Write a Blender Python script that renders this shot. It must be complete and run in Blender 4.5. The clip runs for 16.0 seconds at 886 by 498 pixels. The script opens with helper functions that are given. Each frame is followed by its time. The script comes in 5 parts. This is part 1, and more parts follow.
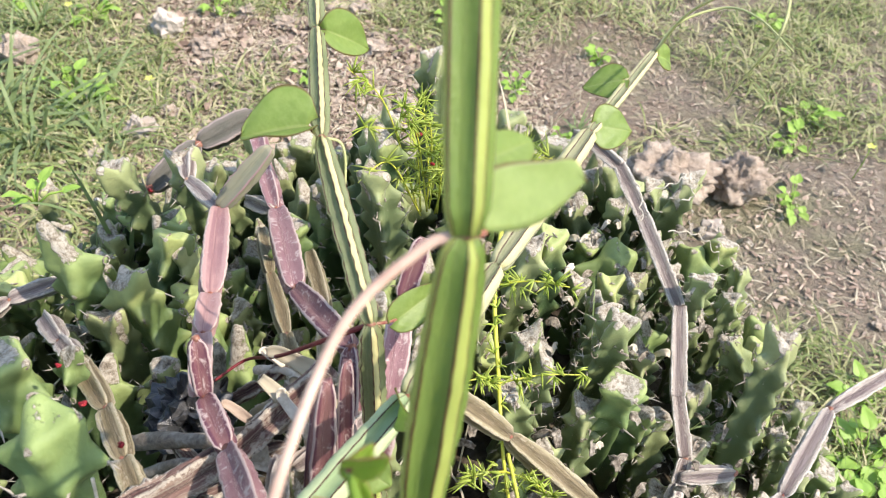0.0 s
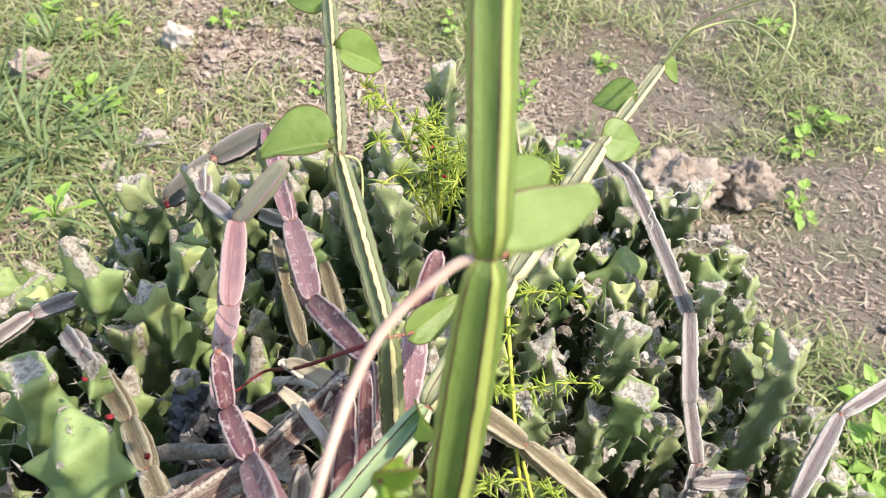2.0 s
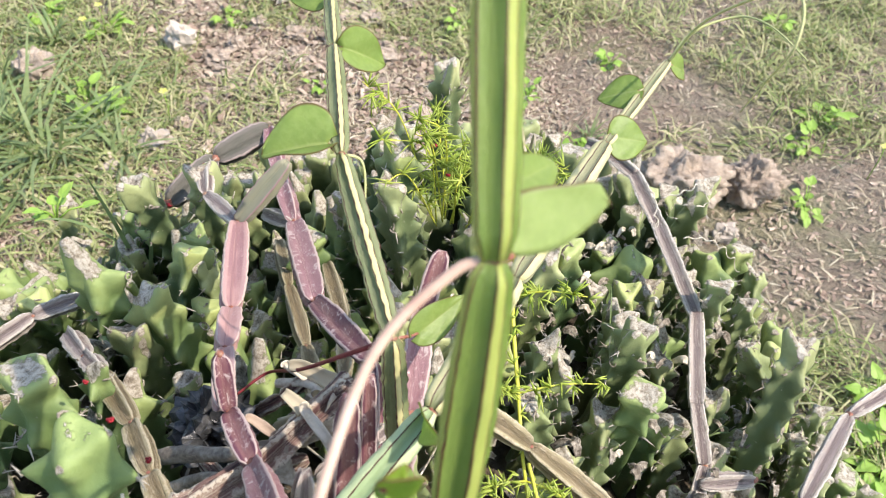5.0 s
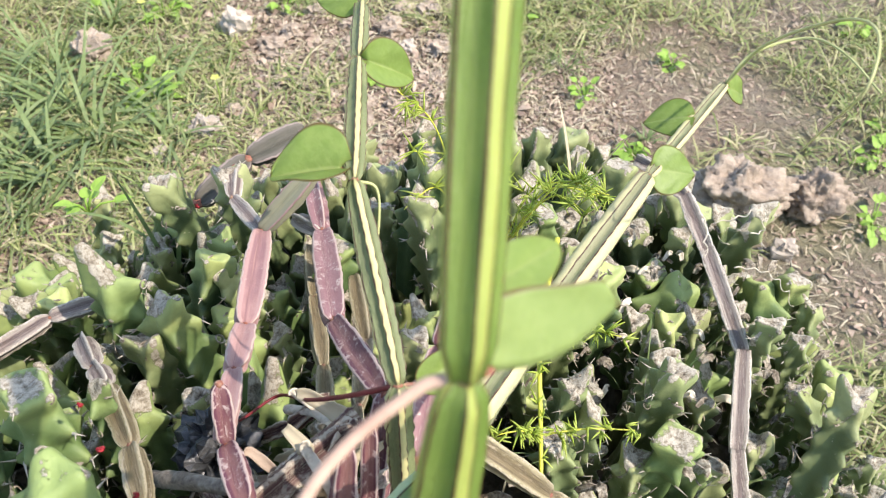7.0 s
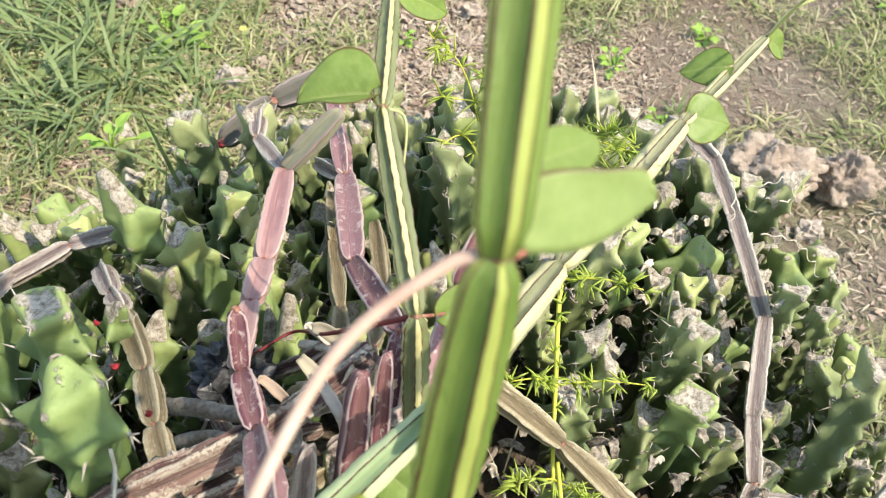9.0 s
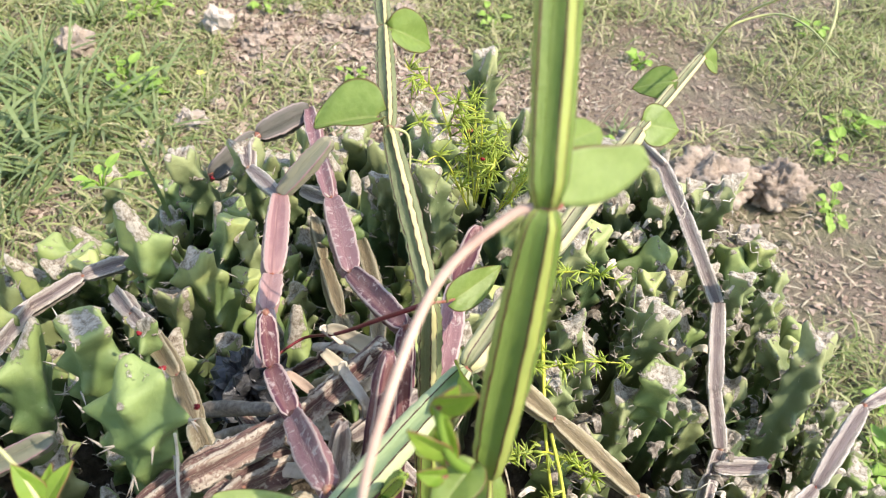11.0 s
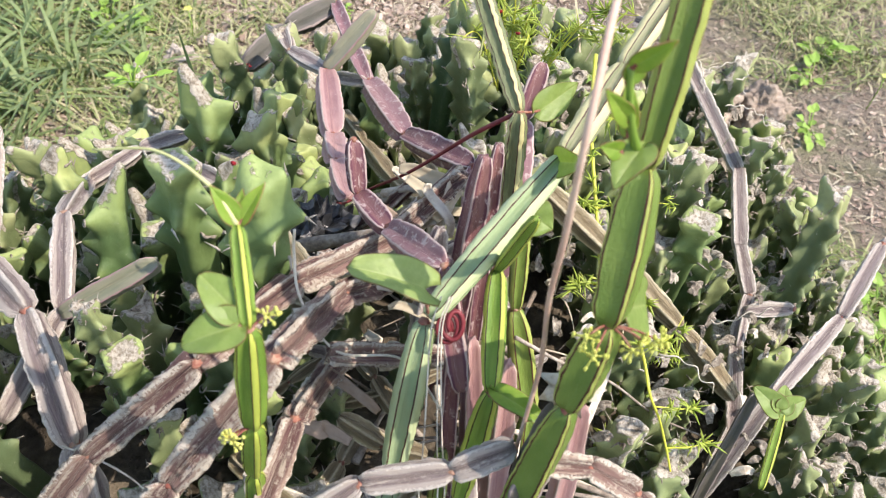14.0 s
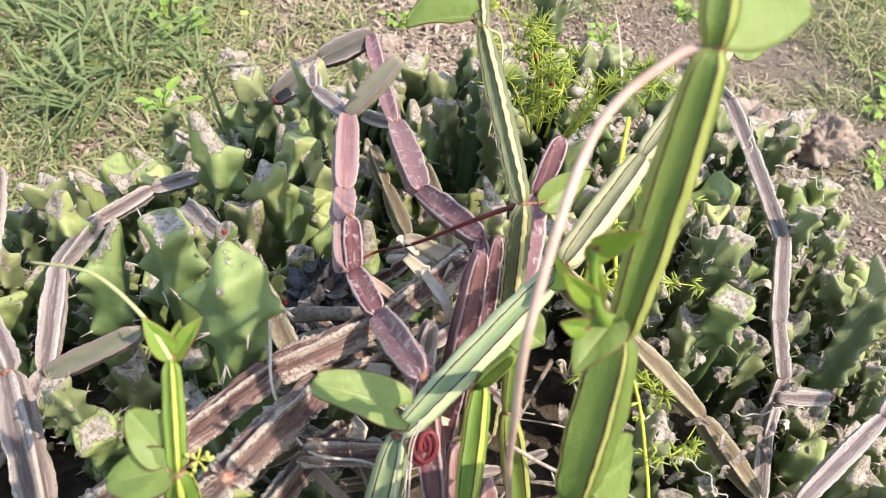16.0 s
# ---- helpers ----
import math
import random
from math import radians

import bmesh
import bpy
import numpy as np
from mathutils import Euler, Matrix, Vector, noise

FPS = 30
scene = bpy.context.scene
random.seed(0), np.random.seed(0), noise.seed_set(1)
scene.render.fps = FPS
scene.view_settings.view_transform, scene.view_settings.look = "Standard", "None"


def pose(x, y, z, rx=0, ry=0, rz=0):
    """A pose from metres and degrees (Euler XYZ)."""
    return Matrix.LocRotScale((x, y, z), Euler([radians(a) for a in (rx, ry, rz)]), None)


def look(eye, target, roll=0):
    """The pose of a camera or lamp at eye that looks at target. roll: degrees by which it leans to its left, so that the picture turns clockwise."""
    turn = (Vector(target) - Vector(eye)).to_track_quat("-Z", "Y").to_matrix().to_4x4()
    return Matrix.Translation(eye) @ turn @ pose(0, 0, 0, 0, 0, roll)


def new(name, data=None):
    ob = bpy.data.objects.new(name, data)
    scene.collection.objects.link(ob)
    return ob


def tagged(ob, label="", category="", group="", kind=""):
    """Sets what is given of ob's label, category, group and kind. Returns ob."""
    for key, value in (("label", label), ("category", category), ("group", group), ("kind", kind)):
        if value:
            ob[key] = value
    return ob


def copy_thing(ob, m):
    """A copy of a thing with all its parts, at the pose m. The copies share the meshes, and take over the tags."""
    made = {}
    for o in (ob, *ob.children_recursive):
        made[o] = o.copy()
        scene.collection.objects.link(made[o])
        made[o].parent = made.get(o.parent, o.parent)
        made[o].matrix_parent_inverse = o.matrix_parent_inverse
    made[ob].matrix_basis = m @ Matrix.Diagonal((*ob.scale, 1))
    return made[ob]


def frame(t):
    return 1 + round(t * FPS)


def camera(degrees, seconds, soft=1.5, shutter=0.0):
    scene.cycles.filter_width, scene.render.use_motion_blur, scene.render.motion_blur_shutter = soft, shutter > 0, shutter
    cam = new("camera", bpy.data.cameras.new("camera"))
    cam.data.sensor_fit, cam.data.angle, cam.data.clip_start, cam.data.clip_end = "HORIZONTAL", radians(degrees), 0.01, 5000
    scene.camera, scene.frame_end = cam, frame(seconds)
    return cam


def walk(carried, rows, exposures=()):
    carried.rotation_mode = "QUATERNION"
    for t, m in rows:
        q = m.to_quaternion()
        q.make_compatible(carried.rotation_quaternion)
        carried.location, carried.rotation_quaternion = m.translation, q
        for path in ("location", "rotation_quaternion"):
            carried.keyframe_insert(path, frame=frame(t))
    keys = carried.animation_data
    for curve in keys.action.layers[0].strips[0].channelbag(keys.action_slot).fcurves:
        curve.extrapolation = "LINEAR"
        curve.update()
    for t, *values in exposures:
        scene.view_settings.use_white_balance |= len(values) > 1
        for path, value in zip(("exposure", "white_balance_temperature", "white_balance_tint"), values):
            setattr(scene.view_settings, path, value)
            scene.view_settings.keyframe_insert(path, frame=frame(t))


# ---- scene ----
cam = camera(56.9, 16.0, 1.15)
cam.data.dof.use_dof, cam.data.dof.focus_distance, cam.data.dof.aperture_fstop = True, 0.62, 17.0
PATH = [
    (0, (-0.0442, 0.1527, 1.1317), (0.0021, 0.8403, 0.4072), 5.26),
    (0.5, (-0.0479, 0.1594, 1.1398), (-0.0008, 0.8475, 0.4158), 5.25),
    (1, (-0.0488, 0.1575, 1.1406), (-0.0032, 0.8473, 0.4180), 5.05),
    (1.5, (-0.0487, 0.1508, 1.1414), (-0.0088, 0.8434, 0.4212), 4.38),
    (2, (-0.0490, 0.1478, 1.1423), (-0.0123, 0.8411, 0.4226), 4.05),
    (2.5, (-0.0508, 0.1535, 1.1422), (-0.0144, 0.8474, 0.4231), 4.05),
    (3, (-0.0512, 0.1542, 1.1408), (-0.0160, 0.8467, 0.4203), 3.87),
    (5.5, (-0.0466, 0.1527, 1.1367), (-0.0156, 0.8446, 0.4154), 3.50),
    (6, (-0.0418, 0.1530, 1.1303), (-0.0193, 0.8429, 0.4067), 3.22),
    (6.5, (-0.0346, 0.1666, 1.1273), (-0.0432, 0.8459, 0.3935), 2.39),
    (7, (-0.0311, 0.1969, 1.1306), (-0.0638, 0.8753, 0.3966), 2.53),
    (7.5, (-0.0276, 0.2130, 1.1152), (-0.0862, 0.8793, 0.3718), 3.63),
    (8, (-0.0142, 0.2190, 1.1106), (-0.0717, 0.8746, 0.3577), 4.01),
    (8.5, (-0.0189, 0.2080, 1.1122), (-0.0784, 0.8618, 0.3579), 3.95),
    (9, (-0.0324, 0.1867, 1.1120), (-0.0830, 0.8386, 0.3554), 4.32),
    (9.2, (-0.0367, 0.1716, 1.1134), (-0.0766, 0.8282, 0.3601), 4.47),
    (11.3, (-0.0615, 0.1251, 1.1478), (-0.0377, 0.8143, 0.4236), 5.22),
    (11.5, (-0.0630, 0.1279, 1.1424), (-0.0248, 0.8172, 0.4190), 5.78),
    (12, (-0.0689, 0.1055, 1.1146), (0.0057, 0.7743, 0.3749), 7.21),
    (12.5, (-0.0877, 0.0712, 1.1120), (0.0045, 0.7306, 0.3659), 7.55),
    (13, (-0.1023, 0.0395, 1.1183), (-0.0062, 0.7004, 0.3741), 7.33),
    (13.5, (-0.1190, 0.0321, 1.1107), (-0.0260, 0.6938, 0.3668), 7.10),
    (14, (-0.1297, 0.0308, 1.1053), (-0.0710, 0.6943, 0.3594), 6.11),
    (14.5, (-0.1233, 0.0485, 1.1158), (-0.0931, 0.7105, 0.3669), 5.86),
    (15, (-0.1120, 0.0727, 1.1185), (-0.0964, 0.7327, 0.3674), 5.70),
    (15.5, (-0.0939, 0.0872, 1.1188), (-0.0963, 0.7425, 0.3635), 5.21),
    (16, (-0.0942, 0.0979, 1.1206), (-0.1083, 0.7509, 0.3633), 4.79),
]
EXPOSURE = 1.2
# seconds, stops, kelvin, tint: the picture turns a little warmer while the tall stem fills it
BALANCE = [(0, EXPOSURE, 6850, 9), (6, EXPOSURE, 6850, 9), (8, EXPOSURE, 7000, 6), (9.2, EXPOSURE, 7200, 5), (11.3, EXPOSURE, 7000, 10), (13, EXPOSURE, 6900, 11), (14.5, EXPOSURE, 6850, 11), (16, EXPOSURE, 7000, 13)]
walk(cam, [(t, look(eye, target, roll)) for t, eye, target, roll in PATH], BALANCE)

# ---- light ----
SUN = Vector((0.57, -0.19, 0.80)).normalized()          # towards the sun
sun_data = bpy.data.lights.new("sun", "SUN")
sun_data.energy, sun_data.angle, sun_data.color = 2.75, radians(0.6), (1.0, 0.91, 0.86)
sun = new("sun", sun_data)
sun.matrix_world = look(SUN * 20, (0, 0, 0))
world = bpy.data.worlds.new("sky")
scene.world = world
world.use_nodes = True
sky = world.node_tree.nodes.new("ShaderNodeTexSky")
sky.sky_type, sky.sun_disc = "NISHITA", False
sky.sun_elevation = math.asin(SUN.z)
sky.sun_rotation = math.atan2(SUN.x, SUN.y)
world.node_tree.nodes["Background"].inputs["Strength"].default_value = 0.15
world.node_tree.links.new(sky.outputs[0], world.node_tree.nodes["Background"].inputs["Color"])

# ---- materials ----


class Nodes:
    """A node material with short ways to add its nodes."""

    def __init__(self, name, rough=0.6, spec=0.4):
        self.mat = bpy.data.materials.new(name)
        self.mat.use_nodes = True
        self.tree = self.mat.node_tree
        self.bsdf = self.tree.nodes["Principled BSDF"]
        self.bsdf.inputs["Roughness"].default_value = rough
        self.bsdf.inputs["Specular IOR Level"].default_value = spec
        self.coord = self.add("ShaderNodeTexCoord").outputs["Object"]

    def add(self, kind):
        return self.tree.nodes.new(kind)

    def put(self, socket, value):
        if isinstance(value, bpy.types.NodeSocket):
            self.tree.links.new(value, socket)
        elif isinstance(value, (tuple, list)) and len(value) == 3 and socket.type == "RGBA":
            socket.default_value = (*value, 1)
        else:
            socket.default_value = value

    def noise(self, scale, detail=4, rough=0.6, stretch=None, warp=0.0):
        n = self.add("ShaderNodeTexNoise")
        n.inputs["Scale"].default_value, n.inputs["Detail"].default_value = scale, detail
        n.inputs["Roughness"].default_value, n.inputs["Distortion"].default_value = rough, warp
        vector = self.coord
        if stretch:
            m = self.add("ShaderNodeMapping")
            m.inputs["Scale"].default_value = stretch
            self.tree.links.new(vector, m.inputs["Vector"])
            vector = m.outputs[0]
        self.tree.links.new(vector, n.inputs["Vector"])
        return n.outputs["Fac"]

    def attr(self, name):
        a = self.add("ShaderNodeAttribute")
        a.attribute_name = name
        return a.outputs["Fac"]

    def random(self):
        return self.add("ShaderNodeObjectInfo").outputs["Random"]

    def island(self):
        return self.add("ShaderNodeNewGeometry").outputs["Random Per Island"]

    def math(self, op, a, b=0.5):
        m = self.add("ShaderNodeMath")
        m.operation = op
        self.put(m.inputs[0], a), self.put(m.inputs[1], b)
        return m.outputs[0]

    def step(self, value, low, high):
        r = self.add("ShaderNodeMapRange")
        r.interpolation_type = "SMOOTHSTEP"
        self.put(r.inputs[0], value)
        r.inputs[1].default_value, r.inputs[2].default_value = low, high
        return r.outputs[0]

    def mix(self, fac, a, b):
        m = self.add("ShaderNodeMix")
        m.data_type = "RGBA"
        self.put(m.inputs[0], fac), self.put(m.inputs[6], a), self.put(m.inputs[7], b)
        return m.outputs[2]

    def ramp(self, fac, stops):
        r = self.add("ShaderNodeValToRGB")
        for k, (at, colour) in enumerate(stops):
            e = r.color_ramp.elements[k] if k < 2 else r.color_ramp.elements.new(at)
            e.position, e.color = at, (*colour, 1)
        self.put(r.inputs[0], fac)
        return r.outputs[0]

    def bump(self, height, strength=0.4, distance=0.002):
        b = self.add("ShaderNodeBump")
        b.inputs["Strength"].default_value, b.inputs["Distance"].default_value = strength, distance
        self.put(b.inputs["Height"], height)
        self.tree.links.new(b.outputs[0], self.bsdf.inputs["Normal"])

    def done(self, colour, through_light=0.0, inner=None):
        self.put(self.bsdf.inputs["Base Color"], colour)
        if through_light:
            t = self.add("ShaderNodeBsdfTranslucent")
            self.put(t.inputs["Color"], inner or colour)
            m = self.add("ShaderNodeMixShader")
            m.inputs[0].default_value = through_light
            self.tree.links.new(self.bsdf.outputs[0], m.inputs[1])
            self.tree.links.new(t.outputs[0], m.inputs[2])
            self.tree.links.new(m.outputs[0], self.tree.nodes["Material Output"].inputs["Surface"])
        return self.mat


def vine_skin(name, face, face2, wing, margin, fleck, fleck_at, rough=0.55, through_light=0.0, margin_at=0.86, wing_at=0.35, crack=0.0, banded=False):
    """Skin of a four-winged stem: faces of two tones, the wings' flats, their margins, and dry flecks."""
    n = Nodes(name, rough, 0.35)
    edge = n.attr("edge")
    place = n.add("ShaderNodeCombineXYZ")
    n.put(place.inputs[0], n.attr("along")), n.put(place.inputs[1], n.attr("around")), n.put(place.inputs[2], n.math("MULTIPLY", n.random(), 5.0))
    n.coord = place.outputs[0]
    grain = n.noise(420, 5, 0.7)
    blotch = n.noise(160, 5, 0.7, (0.2, 1, 1), 0.8) if crack else n.noise(120, 5, 0.7, None, 0.6)
    broad = n.noise(38, 3, 0.5)
    streak = n.noise(420, 5, 0.7, (0.12, 1, 1))
    tone = n.mix(n.step(n.math("ADD", broad, n.math("MULTIPLY", n.random(), 0.25)), 0.4, 0.8), face, face2)
    tone = n.mix(n.math("MULTIPLY", n.step(streak, 0.42, 0.7), 0.15 if banded else 0.45), tone, face2)
    if banded:
        tone = n.mix(n.step(n.attr("stripe"), 0.35, 0.55), tone, n.mix(n.math("MULTIPLY", n.step(streak, 0.4, 0.7), 0.35), wing, face2))
    else:
        tone = n.mix(n.step(edge, wing_at, wing_at + 0.22), tone, wing)
    tone = n.mix(n.step(n.math("ADD", n.math("MULTIPLY", blotch, 0.7), n.math("MULTIPLY", grain, 0.3)), fleck_at - 0.08, fleck_at), tone, fleck)
    if crack:
        fibre = n.noise(520, 6, 0.8, (0.035, 1, 1), 0.6)
        tone = n.mix(n.math("MULTIPLY", n.step(fibre, 0.47, 0.4), crack), tone, (0.05, 0.028, 0.028))
        tone = n.mix(n.math("MULTIPLY", n.step(fibre, 0.55, 0.62), crack * 0.8), tone, fleck)
    ragged = n.noise(650, 4, 0.75) if crack else blotch
    tone = n.mix(n.step(n.math("ADD", edge, n.math("MULTIPLY", n.math("SUBTRACT", ragged, 0.5), 1.6 if crack else 0.45)), margin_at, margin_at + 0.09), tone, margin)
    tone = n.mix(n.math("MULTIPLY", n.step(grain, 0.6, 0.75), 0.25), tone, fleck)
    n.bump(n.math("ADD", n.math("MULTIPLY", fibre, 2.5) if crack else grain, n.math("ADD", streak, blotch)), 0.8 if crack else 0.5, 0.002 if crack else 0.0012)
    return n.done(tone, through_light)


VINE = {
    "green": vine_skin("green_vine_skin", (0.125, 0.2, 0.036), (0.175, 0.25, 0.052), (0.37, 0.42, 0.1), (0.07, 0.018, 0.014), (0.2, 0.29, 0.09), 0.76, 0.38, 0.12, 0.55, 0.3, 0.0, True),
    "pale": vine_skin("pale_green_vine_skin", (0.27, 0.36, 0.18), (0.34, 0.43, 0.23), (0.5, 0.57, 0.31), (0.075, 0.03, 0.02), (0.3, 0.36, 0.15), 0.74, 0.4, 0.1, 0.55, 0.3, 0.0, True),
    "young": vine_skin("young_vine_skin", (0.15, 0.27, 0.04), (0.24, 0.36, 0.06), (0.5, 0.56, 0.1), (0.05, 0.03, 0.015), (0.42, 0.5, 0.12), 0.76, 0.4, 0.2, 0.55, 0.3, 0.0, True),
    "cream": vine_skin("cream_edged_vine_skin", (0.17, 0.19, 0.095), (0.27, 0.27, 0.16), (0.56, 0.52, 0.27), (0.075, 0.035, 0.025), (0.34, 0.33, 0.2), 0.74, 0.5, 0.0, 0.55, 0.3, 0.0, True),
    "lime": vine_skin("lime_edged_vine_skin", (0.12, 0.145, 0.065), (0.19, 0.215, 0.1), (0.54, 0.5, 0.24), (0.07, 0.025, 0.02), (0.3, 0.3, 0.17), 0.74, 0.45, 0.0, 0.55, 0.3, 0.0, True),
    "purple": vine_skin("purple_vine_skin", (0.41, 0.24, 0.215), (0.27, 0.145, 0.145), (0.4, 0.25, 0.23), (0.46, 0.35, 0.3), (0.47, 0.34, 0.3), 0.68, 0.5, 0.0, 0.84),
    "mauve": vine_skin("mauve_vine_skin", (0.3, 0.165, 0.17), (0.2, 0.09, 0.1), (0.26, 0.145, 0.15), (0.43, 0.33, 0.3), (0.47, 0.37, 0.34), 0.6, 0.5, 0.0, 0.8),
    "dark": vine_skin("dark_purple_vine_skin", (0.15, 0.055, 0.07), (0.24, 0.12, 0.11), (0.12, 0.042, 0.06), (0.44, 0.34, 0.31), (0.46, 0.36, 0.33), 0.62, 0.45, 0.0, 0.74),
    "grey": vine_skin("grey_lilac_vine_skin", (0.35, 0.285, 0.27), (0.25, 0.19, 0.175), (0.5, 0.43, 0.37), (0.68, 0.62, 0.54), (0.54, 0.47, 0.4), 0.6, 0.65, 0.0, 0.74, 0.22, 0.45),
    "sage": vine_skin("sage_vine_skin", (0.19, 0.2, 0.13), (0.27, 0.26, 0.17), (0.24, 0.23, 0.16), (0.3, 0.2, 0.19), (0.33, 0.31, 0.22), 0.7, 0.5, 0.0, 0.82),
    "slate": vine_skin("slate_vine_skin", (0.065, 0.065, 0.048), (0.105, 0.095, 0.075), (0.11, 0.1, 0.085), (0.26, 0.21, 0.19), (0.2, 0.175, 0.155), 0.68, 0.5, 0.0, 0.8),
    "brown": vine_skin("brown_dried_vine_skin", (0.14, 0.066, 0.062), (0.27, 0.165, 0.135), (0.36, 0.26, 0.2), (0.66, 0.59, 0.48), (0.55, 0.47, 0.37), 0.595, 0.8, 0.0, 0.75, 0.4, 0.85),
    "olive": vine_skin("olive_vine_skin", (0.2, 0.16, 0.085), (0.31, 0.24, 0.14), (0.42, 0.36, 0.22), (0.55, 0.48, 0.33), (0.47, 0.4, 0.28), 0.62, 0.6, 0.0, 0.78, 0.4, 0.5),
}


def plain(name, colours, scale, rough=0.7, spec=0.3, bump=0.4, through_light=0.0, by_island=False, by_object=False, depth=0.002):
    n = Nodes(name, rough, spec)
    a, b = n.noise(scale, 5, 0.65), n.noise(scale * 0.22, 3, 0.5)
    fac = n.math("ADD", n.math("MULTIPLY", a, 0.55), n.math("MULTIPLY", b, 0.45))
    fac = n.step(fac, 0.28, 0.72)
    if by_island or by_object:
        r = n.island() if by_island else n.random()
        fac = n.math("ADD", n.math("MULTIPLY", fac, 0.3), n.math("MULTIPLY", r, 0.7))
    if bump:
        n.bump(a, bump, depth)
    return n.done(n.ramp(fac, [(k / (len(colours) - 1), c) for k, c in enumerate(colours)]), through_light)


def leaf_skin(name, dark, light, vein, rim):
    n = Nodes(name, 0.42, 0.45)
    across, edge = n.attr("vein"), n.attr("edge")
    tone = n.mix(n.step(n.noise(220, 4), 0.35, 0.7), dark, light)
    tone = n.mix(n.math("MULTIPLY", n.random(), 0.4), tone, light)
    tone = n.mix(n.math("MULTIPLY", across, 0.75), tone, vein)
    tone = n.mix(n.step(edge, 0.93, 0.985), tone, rim)
    n.bump(n.math("SUBTRACT", n.noise(500, 3), across), 0.35, 0.0008)
    return n.done(tone, 0.5, n.mix(0.6, tone, (0.56, 0.68, 0.18)))


LEAF = leaf_skin("vine_leaf_skin", (0.24, 0.35, 0.09), (0.34, 0.45, 0.135), (0.44, 0.52, 0.2), (0.16, 0.09, 0.05))
# lighter copy of the leaf skin: sun on and through the blade put into the colour
LIT_LEAF = leaf_skin("lit_leaf_skin", (0.32, 0.42, 0.14), (0.42, 0.52, 0.19), (0.46, 0.55, 0.23), (0.2, 0.12, 0.07))
YOUNG_LEAF = leaf_skin("young_leaf_skin", (0.2, 0.36, 0.04), (0.32, 0.46, 0.07), (0.42, 0.5, 0.13), (0.3, 0.12, 0.08))


def succulent_skin(name, deep, deep2, lit_fresh, lit_fresh2, cork_at):
    """Waxy green flesh with grey corky patches and pale nicks; young ends and teeth are paler, their sunlit brightness
    put into the colour.
    """
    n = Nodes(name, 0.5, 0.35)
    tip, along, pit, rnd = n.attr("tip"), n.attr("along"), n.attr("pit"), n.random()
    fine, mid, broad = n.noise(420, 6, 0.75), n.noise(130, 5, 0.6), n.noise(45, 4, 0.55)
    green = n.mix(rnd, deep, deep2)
    young = n.mix(n.math("FRACT", n.math("MULTIPLY", rnd, 7.3), 0.0), lit_fresh, lit_fresh2)
    # sunlit tops and teeth put into the colour, over yellower new growth
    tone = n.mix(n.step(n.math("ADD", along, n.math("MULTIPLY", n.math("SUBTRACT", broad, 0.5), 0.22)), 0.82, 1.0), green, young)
    tone = n.mix(n.math("MULTIPLY", n.step(pit, 0.3, 0.95), 0.5), tone, young)
    tone = n.mix(n.math("MULTIPLY", n.step(n.noise(90, 3, 0.5), 0.56, 0.7), 0.3), tone, n.mix(0.5, green, (0.2, 0.26, 0.15)))
    crust = n.math("ADD", tip, n.math("ADD", n.math("MULTIPLY", n.math("SUBTRACT", mid, 0.5), 0.6), n.math("MULTIPLY", n.math("SUBTRACT", fine, 0.5), 0.35)))
    cork = n.ramp(n.math("ADD", n.math("MULTIPLY", fine, 0.55), n.math("MULTIPLY", mid, 0.45)), [(0.36, (0.09, 0.068, 0.048)), (0.45, (0.33, 0.28, 0.21)), (0.56, (0.62, 0.57, 0.47))])
    tone = n.mix(n.step(crust, cork_at, cork_at + 0.06), tone, cork)
    nick = n.step(n.noise(260, 3, 0.5, None, 1.4), 0.715, 0.74)
    tone = n.mix(n.math("MULTIPLY", nick, 0.7), tone, (0.42, 0.4, 0.3))
    dry = n.step(crust, cork_at - 0.01, cork_at + 0.06)
    n.put(n.bsdf.inputs["Roughness"], n.math("ADD", n.math("MULTIPLY", dry, 0.3), n.math("ADD", n.math("MULTIPLY", mid, 0.3), 0.38)))
    n.bump(n.math("ADD", n.math("MULTIPLY", fine, n.math("ADD", n.math("MULTIPLY", dry, 2.4), 0.25)), n.math("ADD", n.math("MULTIPLY", mid, 0.5), n.math("MULTIPLY", dry, 0.3))), 0.7, 0.0022)
    return n.done(tone)


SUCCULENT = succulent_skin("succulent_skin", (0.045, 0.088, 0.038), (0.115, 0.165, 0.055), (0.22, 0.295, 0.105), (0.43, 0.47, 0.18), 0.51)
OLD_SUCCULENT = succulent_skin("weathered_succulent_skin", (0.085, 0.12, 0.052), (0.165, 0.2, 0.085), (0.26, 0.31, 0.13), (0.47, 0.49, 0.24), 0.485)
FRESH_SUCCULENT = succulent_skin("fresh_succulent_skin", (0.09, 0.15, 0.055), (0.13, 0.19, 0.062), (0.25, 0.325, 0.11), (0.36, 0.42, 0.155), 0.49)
SPINE = plain("spine_skin", [(0.22, 0.19, 0.15), (0.4, 0.36, 0.3), (0.55, 0.51, 0.44)], 500, 0.7, by_object=True)
CRUST = plain("dry_crust", [(0.07, 0.055, 0.042), (0.19, 0.16, 0.125), (0.34, 0.3, 0.24), (0.5, 0.45, 0.38)], 420, 0.85, 0.2, 0.8)
CALYX = plain("red_flower_skin", [(0.2, 0.01, 0.015), (0.36, 0.02, 0.03)], 600, 0.4)
TENDRIL = plain("tendril_skin", [(0.43, 0.265, 0.2), (0.54, 0.38, 0.29), (0.64, 0.52, 0.4)], 70, 0.5)
GREEN_TENDRIL = plain("green_tendril_skin", [(0.4, 0.43, 0.17), (0.56, 0.54, 0.28)], 40, 0.5)
